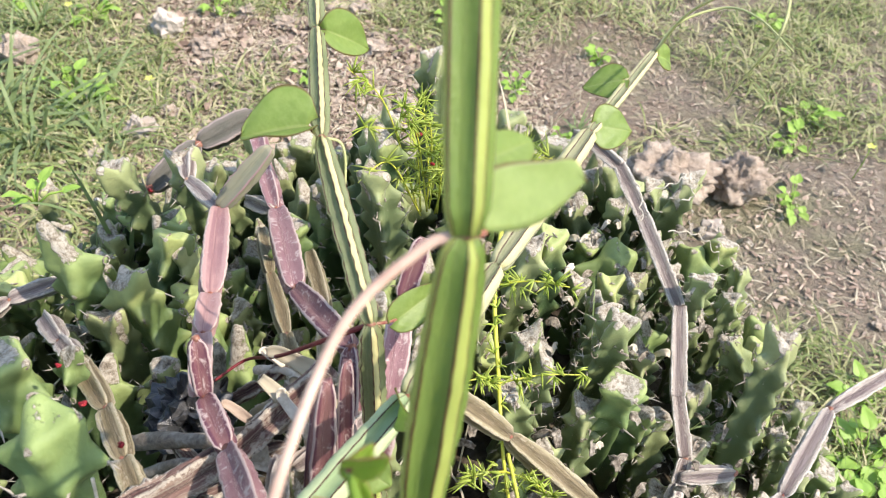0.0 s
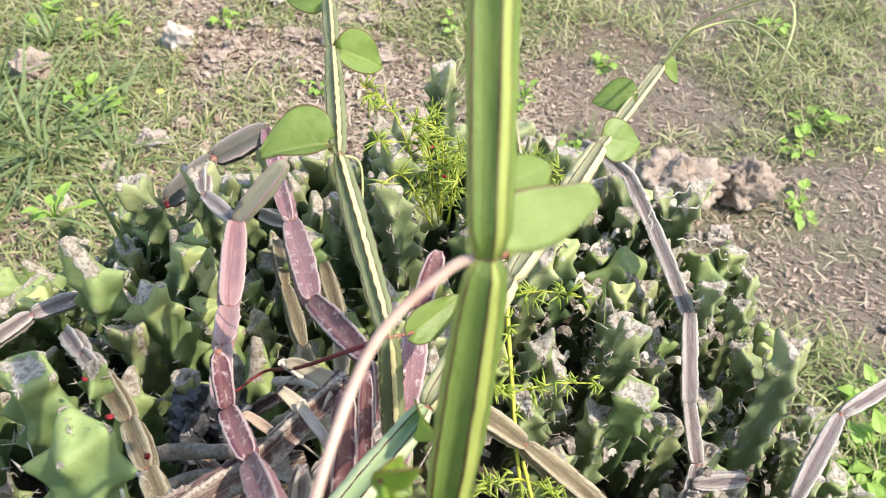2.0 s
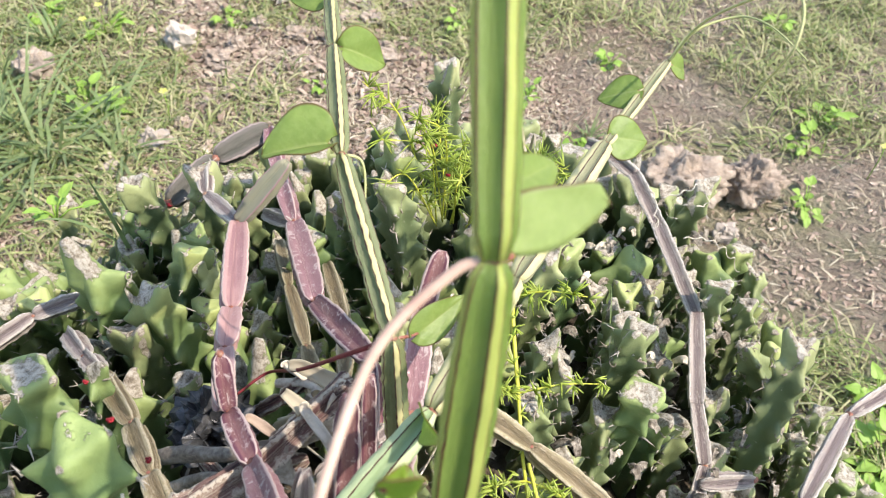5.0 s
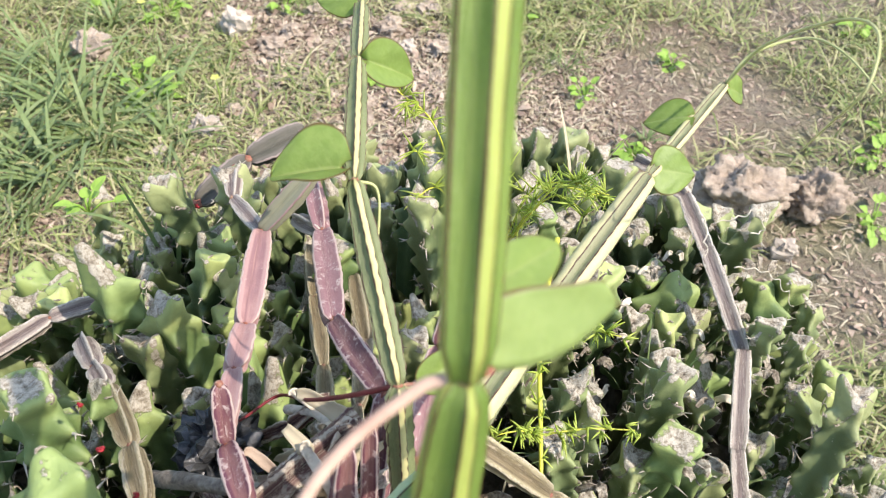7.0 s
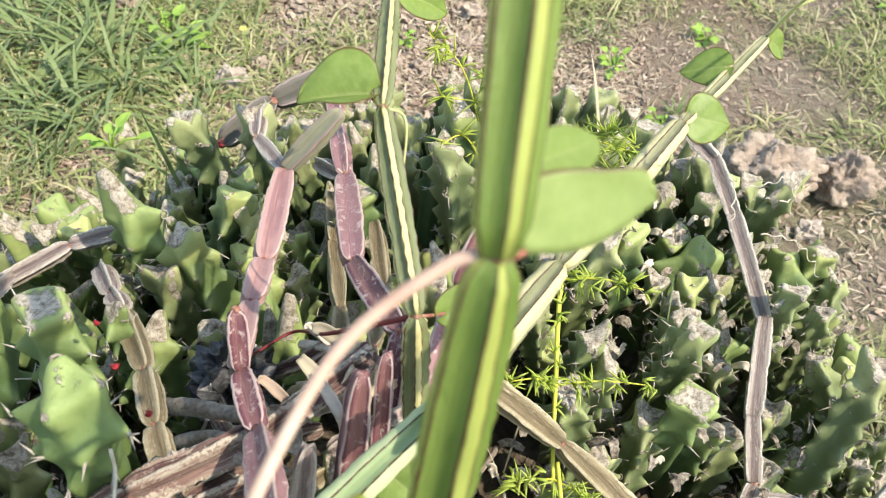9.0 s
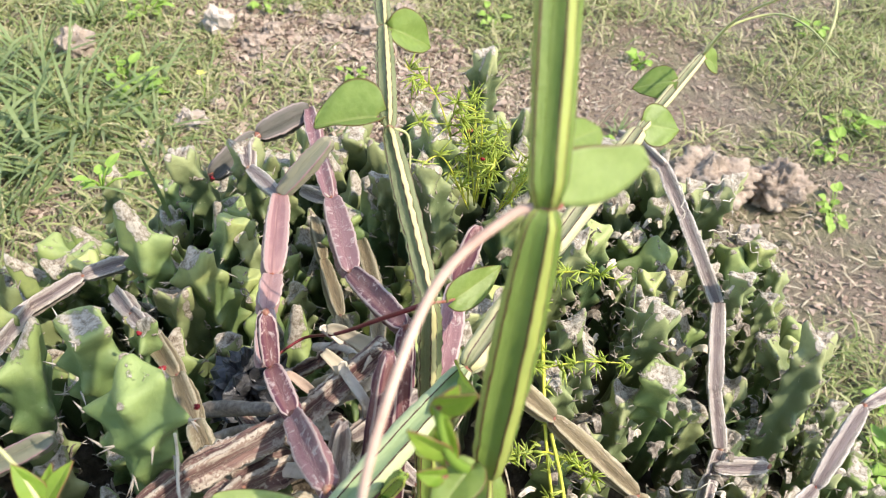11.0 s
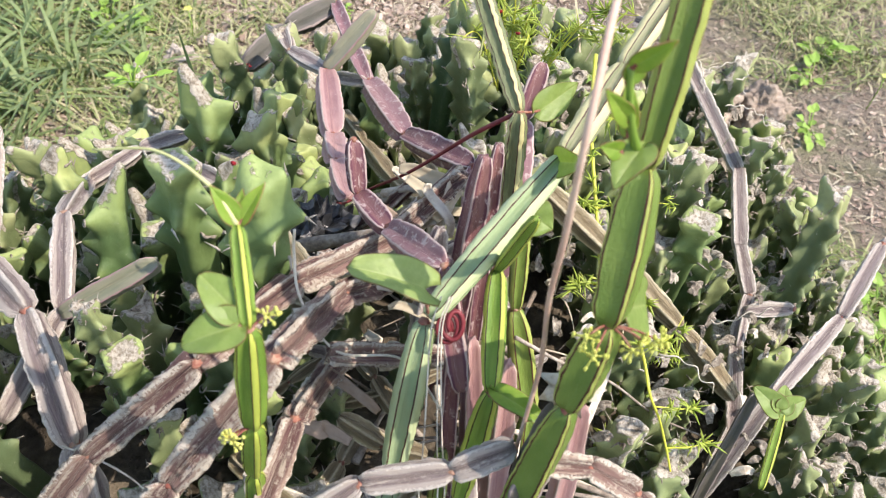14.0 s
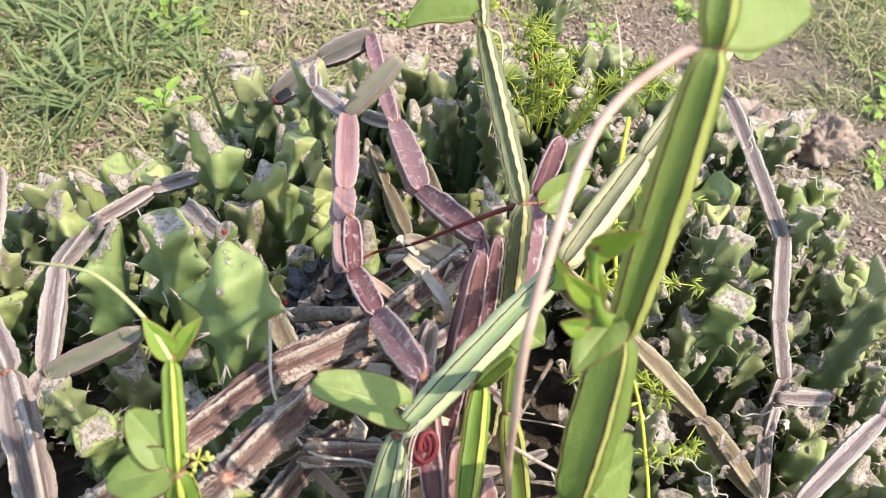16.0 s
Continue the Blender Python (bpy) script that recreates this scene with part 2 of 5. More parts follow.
RED_TENDRIL = plain("red_tendril_skin", [(0.1, 0.012, 0.016), (0.24, 0.04, 0.045)], 60, 0.45)
FIBRE = plain("dry_fibre", [(0.4, 0.33, 0.24), (0.62, 0.56, 0.45), (0.66, 0.6, 0.5)], 300, 0.8)
NODE = plain("node_skin", [(0.2, 0.045, 0.035), (0.29, 0.12, 0.08), (0.4, 0.29, 0.2)], 400, 0.6)
BARK = plain("twig_bark", [(0.14, 0.11, 0.09), (0.3, 0.25, 0.2), (0.46, 0.41, 0.34)], 260, 0.85, 0.2, 0.7)
FERN = plain("feathery_leaf_skin", [(0.36, 0.48, 0.07), (0.5, 0.6, 0.12), (0.62, 0.68, 0.2)], 60, 0.5, through_light=0.4, by_island=True)
FERN_STEM = plain("fern_stem_skin", [(0.56, 0.58, 0.06), (0.66, 0.64, 0.1)], 40, 0.45)
FLOWER = plain("flower_bud_skin", [(0.5, 0.54, 0.1), (0.7, 0.68, 0.2)], 90, 0.5, through_light=0.15)
PLASTIC = plain("dark_plastic", [(0.014, 0.015, 0.017), (0.04, 0.042, 0.045), (0.15, 0.15, 0.15)], 120, 0.3, 0.6, 0.8)
GRASS = plain("grass_blade_skin", [(0.1, 0.15, 0.045), (0.19, 0.255, 0.08), (0.32, 0.36, 0.14), (0.46, 0.43, 0.24), (0.5, 0.43, 0.29)], 60, 0.5, through_light=0.25, by_island=True)
TUFT = plain("long_grass_skin", [(0.08, 0.14, 0.045), (0.19, 0.26, 0.1), (0.4, 0.44, 0.24)], 40, 0.5, through_light=0.25, by_island=True)
LITTER = plain("dry_litter", [(0.12, 0.085, 0.065), (0.26, 0.19, 0.145), (0.4, 0.31, 0.24), (0.58, 0.48, 0.385)], 150, 0.85, 0.2, 0.5, by_island=True)
STRAW = plain("straw", [(0.28, 0.23, 0.15), (0.46, 0.4, 0.28), (0.62, 0.56, 0.42)], 30, 0.8, 0.2, 0.2, by_island=True)
WEED = plain("weed_leaf_skin", [(0.18, 0.34, 0.05), (0.3, 0.48, 0.09), (0.44, 0.56, 0.16)], 50, 0.45, through_light=0.3, by_island=True)
ROCK = plain("clod_skin", [(0.22, 0.175, 0.135), (0.4, 0.325, 0.255), (0.55, 0.46, 0.37)], 60, 0.95, 0.15, 0.9, depth=0.012)
PALE_STONE = plain("pale_stone_skin", [(0.34, 0.29, 0.24), (0.56, 0.49, 0.41)], 30, 0.9, 0.2, 0.7, depth=0.008)


def soil_skin():
    n = Nodes("soil", 0.95, 0.15)
    fine, mid, broad = n.noise(260, 6, 0.8), n.noise(34, 5, 0.65), n.noise(2.2, 4, 0.55)
    chips = n.noise(110, 4, 0.7, (1, 2.6, 1), 1.2)
    tone = n.ramp(n.math("ADD", n.math("MULTIPLY", fine, 0.5), n.math("MULTIPLY", mid, 0.5)),
                  [(0.28, (0.17, 0.125, 0.09)), (0.48, (0.34, 0.26, 0.19)), (0.7, (0.5, 0.4, 0.31))])
    tone = n.mix(n.step(chips, 0.56, 0.64), tone, (0.47, 0.38, 0.28))
    split = n.add("ShaderNodeSeparateXYZ")
    n.put(split.inputs[0], n.coord)
    bare = n.step(n.math("ADD", split.outputs[0], n.math("MULTIPLY", n.math("SUBTRACT", n.noise(3.0, 4), 0.5), 1.2)), 0.25, 0.7)
    tone = n.mix(n.math("MULTIPLY", bare, 0.6), tone, n.mix(n.step(n.math("ADD", fine, n.math("MULTIPLY", n.math("SUBTRACT", mid, 0.5), 0.5)), 0.36, 0.64), (0.25, 0.21, 0.165), (0.45, 0.39, 0.315)))
    green = n.mix(n.step(mid, 0.35, 0.65), (0.19, 0.23, 0.09), (0.3, 0.32, 0.15))
    tone = n.mix(n.math("MULTIPLY", n.step(n.math("ADD", broad, n.math("MULTIPLY", mid, 0.35)), 0.62, 0.8), 0.45), tone, green)
    n.bump(n.math("ADD", fine, n.math("MULTIPLY", n.math("ADD", mid, chips), 1.6)), 0.85, 0.012)
    return n.done(tone)


SOIL = soil_skin()
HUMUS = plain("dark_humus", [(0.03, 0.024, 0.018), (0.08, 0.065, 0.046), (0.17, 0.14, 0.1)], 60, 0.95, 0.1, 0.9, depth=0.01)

# ---- mesh helpers ----
TOWARD = Vector((0.1, -0.7, 0.7)).normalized()          # the side from which the stems' wings are counted


def mesh(name, verts, faces, material, smooth=True, **layers):
    me = bpy.data.meshes.new(name)
    me.from_pydata([tuple(v) for v in verts], [], faces)
    for key, values in layers.items():
        a = me.attributes.new(key, "FLOAT", "POINT")
        a.data.foreach_set("value", np.asarray(values, dtype=np.float32))
    me.polygons.foreach_set("use_smooth", [smooth] * len(me.polygons))
    me.materials.append(material)
    me.update()
    return me


def part(name, me, parent, label="", at=None):
    ob = new(name, me)
    ob.parent = parent
    if at is not None:
        ob.matrix_local = at
    return tagged(ob, label) if label else ob


def thing(name, label, category, group="", kind="", at=(0, 0, 0)):
    ob = new(name)
    ob.empty_display_size = 0.02
    ob.location = at
    return tagged(ob, label, category, group, kind)


def axes(direction, toward=TOWARD):
    """Two directions across a direction: the side, and the one nearest to toward."""
    d = Vector(direction).normalized()
    side = d.cross(toward)
    side = side.normalized() if side.length > 1e-4 else d.orthogonal().normalized()
    return side, side.cross(d).normalized()


def spline(points, n=10):
    """A smooth curve through points."""
    p = [Vector(q) for q in points]
    p = [2 * p[0] - p[1], *p, 2 * p[-1] - p[-2]]
    out = []
    for k in range(1, len(p) - 2):
        a, b, c, d = p[k - 1:k + 3]
        for s in range(n):
            u = s / n
            out.append(0.5 * (2 * b + (c - a) * u + (2 * a - 5 * b + 4 * c - d) * u * u + (3 * b - a - 3 * c + d) * u ** 3))
    return [*out, p[-2]]


def tube(path, radii, sides=7, closed=True):
    """Verts and faces of a round tube along a path."""
    path = [Vector(p) for p in path]
    verts, faces, n = [], [], len(path)
    for k, p in enumerate(path):
        d = path[min(k + 1, n - 1)] - path[max(k - 1, 0)]
        u, v = axes(d)
        r = radii[k] if isinstance(radii, (list, tuple)) else radii
        for s in range(sides):
            a = 2 * math.pi * s / sides
            verts.append(p + (u * math.cos(a) + v * math.sin(a)) * r)
    for k in range(n - 1):
        for s in range(sides):
            t = (s + 1) % sides
            faces.append((k * sides + s, k * sides + t, (k + 1) * sides + t, (k + 1) * sides + s))
    if closed:
        faces += [tuple(range(sides))[::-1], tuple(range((n - 1) * sides, n * sides))]
    return verts, faces


def joined(pieces):
    verts, faces = [], []
    for v, f in pieces:
        base = len(verts)
        verts += v
        faces += [tuple(i + base for i in q) for q in f]
    return verts, faces


def lump(size, seed, rough=0.25, freq=3.0, rings=9, sides=12):
    """A rough rounded body, by noise."""
    verts, faces = [], []
    off = Vector((seed * 3.7, seed * 1.3, seed * 7.1))
    for i in range(rings + 1):
        a = math.pi * i / rings
        for j in range(sides):
            b = 2 * math.pi * j / sides
            d = Vector((math.sin(a) * math.cos(b), math.sin(a) * math.sin(b), math.cos(a)))
            r = 1 + rough * noise.noise(d * freq * 0.5 + off) * 1.6 + rough * 0.5 * noise.noise(d * freq * 1.7 + off)
            verts.append(Vector((d.x * size[0], d.y * size[1], d.z * size[2])) * r)
    for i in range(rings):
        for j in range(sides):
            k = (j + 1) % sides
            faces.append((i * sides + j, (i + 1) * sides + j, (i + 1) * sides + k, i * sides + k))
    return verts, faces


# ---- four-winged vine stems ----
VINE_POINTS = []                                         # places along all stems, kept clear by the succulents
SECTION = [(-45, 0.5, 0.0), (-24, 0.6, 0.18), (-9, 0.86, 0.6), (-4.5, 0.97, 0.9), (0, 1.0, 1.0), (4.5, 0.97, 0.9), (10, 0.85, 0.6), (24, 0.6, 0.18)]
DRY = [(-45, 0.36, 0.0), (-28, 0.45, 0.1), (-15, 0.78, 0.45), (-8, 0.94, 0.75), (0, 1.0, 1.0), (8, 0.94, 0.75), (15, 0.78, 0.45), (28, 0.45, 0.1)]
BANDED = ("cream", "green", "pale", "young", "lime")      # stems whose blunt wing edges carry a pale band between two dark lines


def ridge(b):
    """One blunt wing: a band of half-width b degrees between two dark lines."""
    half = [(0, 1.0, 0.0), (b, 0.985, 0.0), (b + 0.7, 0.98, 1.0), (b + 4.8, 0.95, 1.0), (b + 5.6, 0.925, 0.0), (b + 9, 0.84, 0.0), (33, 0.72, 0.0)]
    return [(-45, 0.66, 0.0)] + [(-a, r, e) for a, r, e in half[:0:-1]] + half


def winged(a, b, width, style, roll=30.0, seed=0, bend=0.0, flat=1.0, taper=(0.45, 0.4), twist=0.0, tooth=0.05, fat=0.38, wrinkle=0.0, band=12.0, wave=1.0):
    """One joint of a stem from a to b: four wings with thin margins, narrowed at both nodes."""
    a, b = Vector(a), Vector(b)
    axis = b - a
    length = axis.length
    side, front = axes(axis)
    d = axis.normalized()
    rings = max(12, min(60 if style == "brown" else 34, int(length / (0.002 if style == "brown" else 0.004))))
    verts, faces, edge, run, way, stripe = [], [], [], [], [], []
    wrinkle = wrinkle or (0.34 if style == "brown" else 0.1 if style in ("olive", "grey") else 0.0)
    for k in range(9):
        VINE_POINTS.append(a + axis * k / 8)
    banded = style in BANDED
    tooth = 0.16 if style == "brown" else max(tooth, 0.075) if style == "grey" else tooth
    if style in ("purple", "dark", "mauve") and flat < 1:
        width, fat, taper = width * 1.12, 0.3, (0.42, 0.38)
    section = ridge(band) if banded else DRY if style == "brown" else SECTION
    m = len(section) * 4
    for k in range(rings + 1):
        s = k / rings
        belly = max(0.0, math.sin(math.pi * min(max(s, 0.0), 1.0))) ** fat
        end = taper[0] * (1 - s) + taper[1] * s
        w = width * 0.5 * (end + (1 - end) * belly) * (1 + 0.05 * noise.noise(Vector((s * 4, seed, 0))))
        centre = a + axis * s + (side * math.cos(seed) + front * math.sin(seed)) * bend * length * math.sin(math.pi * s)
        for q in range(4):
            for angle, r, e in section:
                t = radians(roll + twist * s + q * 90 + angle)
                if banded and abs(angle) < 44 and angle:
                    t += radians(wave) * (noise.noise(Vector((s * length * 210, q * 3.0 + (5 if angle > 0 else 0), seed))) + 0.5 * math.sin(s * length * 800 + q + angle))
                wob = 1 + (tooth * (noise.noise(Vector((s * length * 260, q * 9.1, seed * 2.3))) + 0.5 * math.sin(s * length * 900 + q)) if e > 0.8 or banded and abs(angle) < band + 1 else 0)
                valley = 1 + 0.08 * noise.noise(Vector((s * 6, q * 5.0 + angle * 0.02, seed)))
                if wrinkle:
                    valley += wrinkle * noise.noise(Vector((s * length * 28, q * 7.0 + angle * 0.06, seed))) + wrinkle * 0.5 * noise.noise(Vector((s * length * 110, q * 7.0 + angle * 0.09, seed)))
                rr = w * r * wob * valley
                # wings facing sideways are wider than those facing front where the stem is flat
                off = side * math.sin(t) * rr + front * math.cos(t) * rr * flat
                verts.append(centre + off)
                edge.append(e)
                stripe.append(1.0 if banded and abs(angle) < band + 0.1 else 0.0)
                run.append(s * length)
                way.append((q + angle / 90) * width * 0.8)
    for k in range(rings):
        for j in range(m):
            i = (j + 1) % m
            faces.append((k * m + j, k * m + i, (k + 1) * m + i, (k + 1) * m + j))
    faces += [tuple(range(m))[::-1], tuple(range(rings * m, rings * m + m))]
    return mesh("segment", verts, faces, VINE[style], edge=edge, along=run, around=way, stripe=stripe)


def knuckle(p, r, seed=0):
    v, f = lump((r, r, r * 0.8), seed, 0.3, 4, 7, 10)
    return mesh("node", [q + Vector(p) for q in v], f, NODE)


def leaf_mesh(base, tip, out, width, fold=25.0, curl=0.15, material=LEAF, notch=0.16, blunt=0.78, dip=(0, 0, 0)):
    """A heart-shaped blade from base to tip; out: the way its upper side faces; dip: how its middle sags."""
    base, tip = Vector(base), Vector(tip)
    along = tip - base
    length = along.length
    d = along.normalized()
    n = (Vector(out) - d * Vector(out).dot(d)).normalized()
    side = d.cross(n)
    nu, nv = 24, 20
    verts, faces, vein, edge = [], [], [], []
    for i in range(nu + 1):
        u = i / nu
        half = width * 0.5 * (math.sin(math.pi * min(1, u ** 0.62 * 0.985 + 0.015)) ** blunt) * (1.06 - 0.12 * u)
        for j in range(nv + 1):
            v = 2 * j / nv - 1
            x = v * half
            back = notch * length * abs(v) ** 1.5 * (1 - u) ** 2
            y = u * length - back
            rise = abs(x) * math.tan(radians(fold)) * (1 - 0.12 * abs(v)) - curl * length * u * u * 0.5
            rise += 0.03 * width * math.sin(u * 9 + v * 4) * abs(v)
            verts.append(base + d * y + side * x + n * rise + Vector(dip) * math.sin(math.pi * u))
            rib = max(0.0, 1 - abs(v) * 11)
            lateral = max(0.0, 1 - abs(((u - abs(v) * 0.35) * 6) % 1 - 0.5) * 7) * 0.6
            vein.append(max(rib, lateral * (1 - abs(v))))
            edge.append(max(abs(v), u ** 3))
    for i in range(nu):
        for j in range(nv):
            k = i * (nv + 1) + j
            faces.append((k, k + 1, k + nv + 2, k + nv + 1))
    return mesh("leaf", verts, faces, material, vein=vein, edge=edge)


def leaf(parent, node, base, tip, out, width, fold=25.0, curl=0.15, material=LEAF, notch=0.16, label="", blunt=0.78, dip=(0, 0, 0)):
    """A leaf with its stalk under a vine."""
    ob = part("leaf", leaf_mesh(base, tip, out, width, fold, curl, material, notch, blunt, dip), parent, label)
    s = ob.modifiers.new("thickness", "SOLIDIFY")
    s.thickness, s.offset = 0.0006, 0
    node, base = Vector(node), Vector(base)
    path = spline([node, (node + base) / 2 + Vector((0, 0, -0.0008)), base], 4)
    v, f = tube(path, 0.0009, 6)
    part("petiole", mesh("petiole", v, f, NODE), ob)
    return ob


def vine(label, joints, group="jointed vine stems"):
    """A vine of winged joints: each row is the joints' points, width, style and options."""
    top = thing("jointed_vine", label, "vine", group)
    for k, (a, b, width, style, opts) in enumerate(joints):
        part("segment", winged(a, b, width, style, seed=k * 1.7 + width * 900, **opts), top)
        if k < len(joints) - 1:
            part("node", knuckle(b, width * 0.17, k), top)
    return top


def chain(points, widths, style, **opts):
    styles = style if isinstance(style, list) else [style] * (len(points) - 1)
    widths = widths if isinstance(widths, list) else [widths] * (len(points) - 1)
    return [(points[k], points[k + 1], widths[k], styles[k], opts) for k in range(len(points) - 1)]


def thread(name, parent, points, r0, r1, material, label="", n=10, sides=7):
    path = spline(points, n)
    radii = [r0 + (r1 - r0) * k / (len(path) - 1) for k in range(len(path))]
    v, f = tube(path, radii, sides)
    return part(name, mesh(name, v, f, material), parent, label)


# ---- ground ----


def clump_top(x, y):
    """Height of the succulents' tips over the ground."""
    return 0.677 - 0.702 * x - 0.013 * y - 0.606 * x * x + 0.948 * x * y - 0.082 * y * y


def clump_edge(x, y):
    """1 inside the clump, 0 well outside it."""
    r = math.hypot((x + 0.11) / 0.47, (y - 0.46) / 0.47)
    u = min(1.0, max(0.0, (1.62 - r) / 0.72))
    return u * u * (3 - 2 * u)


def mound(x, y):
    cx, cy = max(-0.6, min(0.4, x)), max(0.0, min(0.95, y))
    return max(0.0, min(0.62, clump_top(cx, cy) - 0.155)) * clump_edge(x, y)


def ground_height(x, y):
    p = Vector((x, y, 0))
    near = 1.0 if abs(x) < 4 and abs(y) < 5 else 0.0
    return near * (0.022 * noise.noise(p * 2.3) + 0.012 * noise.noise(p * 9)) - 0.004


def ground():
    xs = sorted({*np.linspace(-2.6, 2.6, 131).round(3).tolist(), *[s * v for s in (-1, 1) for v in (3, 4, 6, 10, 20, 50, 120, 300)]})
    ys = sorted({*np.linspace(0.2, 4.2, 101).round(3).tolist(), -0.4, -1, -2, -4, -10, -30, -100, -300, 4.6, 5.5, 8, 14, 30, 80, 200, 400})
    verts = [(x, y, ground_height(x, y)) for y in ys for x in xs]
    w = len(xs)
    faces = [(j * w + i, j * w + i + 1, (j + 1) * w + i + 1, (j + 1) * w + i) for j in range(len(ys) - 1) for i in range(w - 1)]
    return tagged(new("ground", mesh("ground", verts, faces, SOIL)), "dry brown soil with straw and thin grass", "ground", kind="structure")


ground()


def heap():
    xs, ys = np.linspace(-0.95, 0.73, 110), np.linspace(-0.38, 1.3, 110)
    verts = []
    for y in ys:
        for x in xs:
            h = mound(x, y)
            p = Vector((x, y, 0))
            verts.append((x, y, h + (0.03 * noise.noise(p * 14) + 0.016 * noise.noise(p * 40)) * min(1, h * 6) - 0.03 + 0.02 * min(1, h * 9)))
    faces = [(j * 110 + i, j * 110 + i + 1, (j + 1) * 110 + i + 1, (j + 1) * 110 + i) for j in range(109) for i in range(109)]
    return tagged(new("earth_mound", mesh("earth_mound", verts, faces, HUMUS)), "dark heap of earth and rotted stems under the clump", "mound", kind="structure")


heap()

# ---- succulent clump ----


def stem_plan(seed, height, radius, ragged):
    """What sets one fleshy stem apart: its lean, its ribs, the teeth along them and the horns at its apex."""
    rng = random.Random(seed)
    ribs = rng.choice((4, 4, 5)) if ragged else 4
    turn, twist = rng.uniform(0, 6.28), rng.uniform(-2.5, 2.5)
    teeth = []
    step = radius * rng.uniform(1.55, 1.95)
    for q in range(ribs):
        z = height - radius * (1.35 + 0.8 * (q % 2) + rng.uniform(-0.2, 0.2))
        while z > height * 0.4:
            a = turn + q * 2 * math.pi / ribs + twist * (z - height) + rng.uniform(-0.15, 0.15)
            teeth.append((z / height, a, radius * rng.uniform(0.4, 0.8), rng.uniform(0.1, 0.7), False))
            z -= step * rng.uniform(0.85, 1.15)
    first = rng.uniform(0, 6.28)
    for q in range(rng.choice((2, 3, 3))):
        a = first + q * 2.1 + rng.uniform(-0.3, 0.3)
        reach = radius * (rng.uniform(1.0, 1.6) if q == 0 else rng.uniform(0.5, 0.95))
        teeth.append((1 - rng.uniform(0.25, 0.55) * radius / height, a, reach, rng.uniform(1.6, 3.2) if q == 0 else rng.uniform(0.7, 1.8), True))
    return dict(stout=False, seed=seed, height=height, radius=radius, ragged=ragged, ribs=ribs, turn=turn, twist=twist, teeth=teeth,
                lean=Vector((rng.uniform(-1, 1), rng.uniform(-1, 1), 0)) * 0.12 * height)


def stem_centre(plan, s):
    return plan["lean"] * s * s + Vector((0, 0, s * plan["height"]))


def stem_hull(plan, s, a):
    """Distance of the skin from the axis, teeth left aside: a square stem with hollow sides and a domed end."""
    r, h = plan["radius"], plan["height"]
    from_top = (1 - s) * h / r
    dome = max(0.0, 1 - (1 - min(1.0, from_top / 1.35)) ** 2) ** 0.6
    rib = 0.5 + 0.5 * math.cos(plan["ribs"] * (a - plan["turn"] - plan["twist"] * (s - 1) * h))
    wide = 0.76 + 0.18 * rib if plan["stout"] else 0.68 + 0.26 * rib ** 1.3
    return r * wide * (0.06 + 0.94 * dome) * (1 + 0.06 * noise.noise(Vector((math.cos(a), s * 9, plan["seed"]))))


def stem_root(plan, tooth):
    z, a = tooth[0], tooth[1]
    return stem_centre(plan, z) + Vector((math.cos(a), math.sin(a), 0)) * stem_hull(plan, z, a)


def stem_way(tooth):
    z, a, reach, up, horn = tooth
    return Vector((math.cos(a), math.sin(a), up)).normalized() if horn else Vector((math.cos(a), math.sin(a), up))


def stem_body(plan, rings, sides):
    """Skin of a stem, its teeth drawn out of the ribs as cones and the horns as blunt fingers."""
    r, seed = plan["radius"], plan["seed"]
    roots = [(stem_root(plan, t), stem_way(t), t) for t in plan["teeth"]]
    verts, tip, along, pit = [], [], [], []
    for i in range(rings + 1):
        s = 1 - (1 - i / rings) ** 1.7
        for j in range(sides):
            a = 2 * math.pi * j / sides
            d = Vector((math.cos(a), math.sin(a), 0))
            base = stem_centre(plan, s) + d * stem_hull(plan, s, a)
            p, t, most = base.copy(), 0.0, 0.0
            for root, way, (_, ka, reach, _, horn) in roots:
                gap = base - root
                if horn:
                    g = 1 - gap.length / (0.76 * r)
                else:
                    across = Vector((-math.sin(ka), math.cos(ka), 0))
                    g = 1 - math.sqrt((gap.z / (0.98 * r)) ** 2 + (gap.dot(across) / (0.66 * r)) ** 2 + (gap.dot(Vector((math.cos(ka), math.sin(ka), 0))) / (1.1 * r)) ** 2)
                if g > 0:
                    k = min(1.0, g * 1.3)
                    lift = k * k * (3 - 2 * k) if horn else 0.35 * g * g * (3 - 2 * g) + 0.65 * g ** 1.55
                    p += way * reach * lift
                    t, most = max(t, g ** 2.2 if horn else g ** 5), max(most, g)
            verts.append(p)
            crown = max(0.0, 1 - (1 - s) * plan["height"] / (0.8 * r)) * (0.8 if plan["ragged"] else (0.45, 0.7, 0.85)[seed % 3])
            patch = max(0.0, noise.noise(d * 1.3 + Vector((seed * 2.7, s * 8, 3)))) * (1.5 if plan["ragged"] else 0.55) * min(1, max(0, (s - 0.6) * 3))
            if plan["ragged"]:
                patch = max(patch, 0.44 * min(1, max(0, (s - 0.72) * 6)))
            tip.append(min(1, max(t * (1.0 if plan["ragged"] else 0.8), crown, patch * 0.8)))
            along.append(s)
            pit.append(most)
    faces = [(i * sides + j, i * sides + (j + 1) % sides, (i + 1) * sides + (j + 1) % sides, (i + 1) * sides + j) for i in range(rings) for j in range(sides)]
    faces.append(tuple(range(rings * sides, (rings + 1) * sides)))
    return verts, faces, tip, along, pit


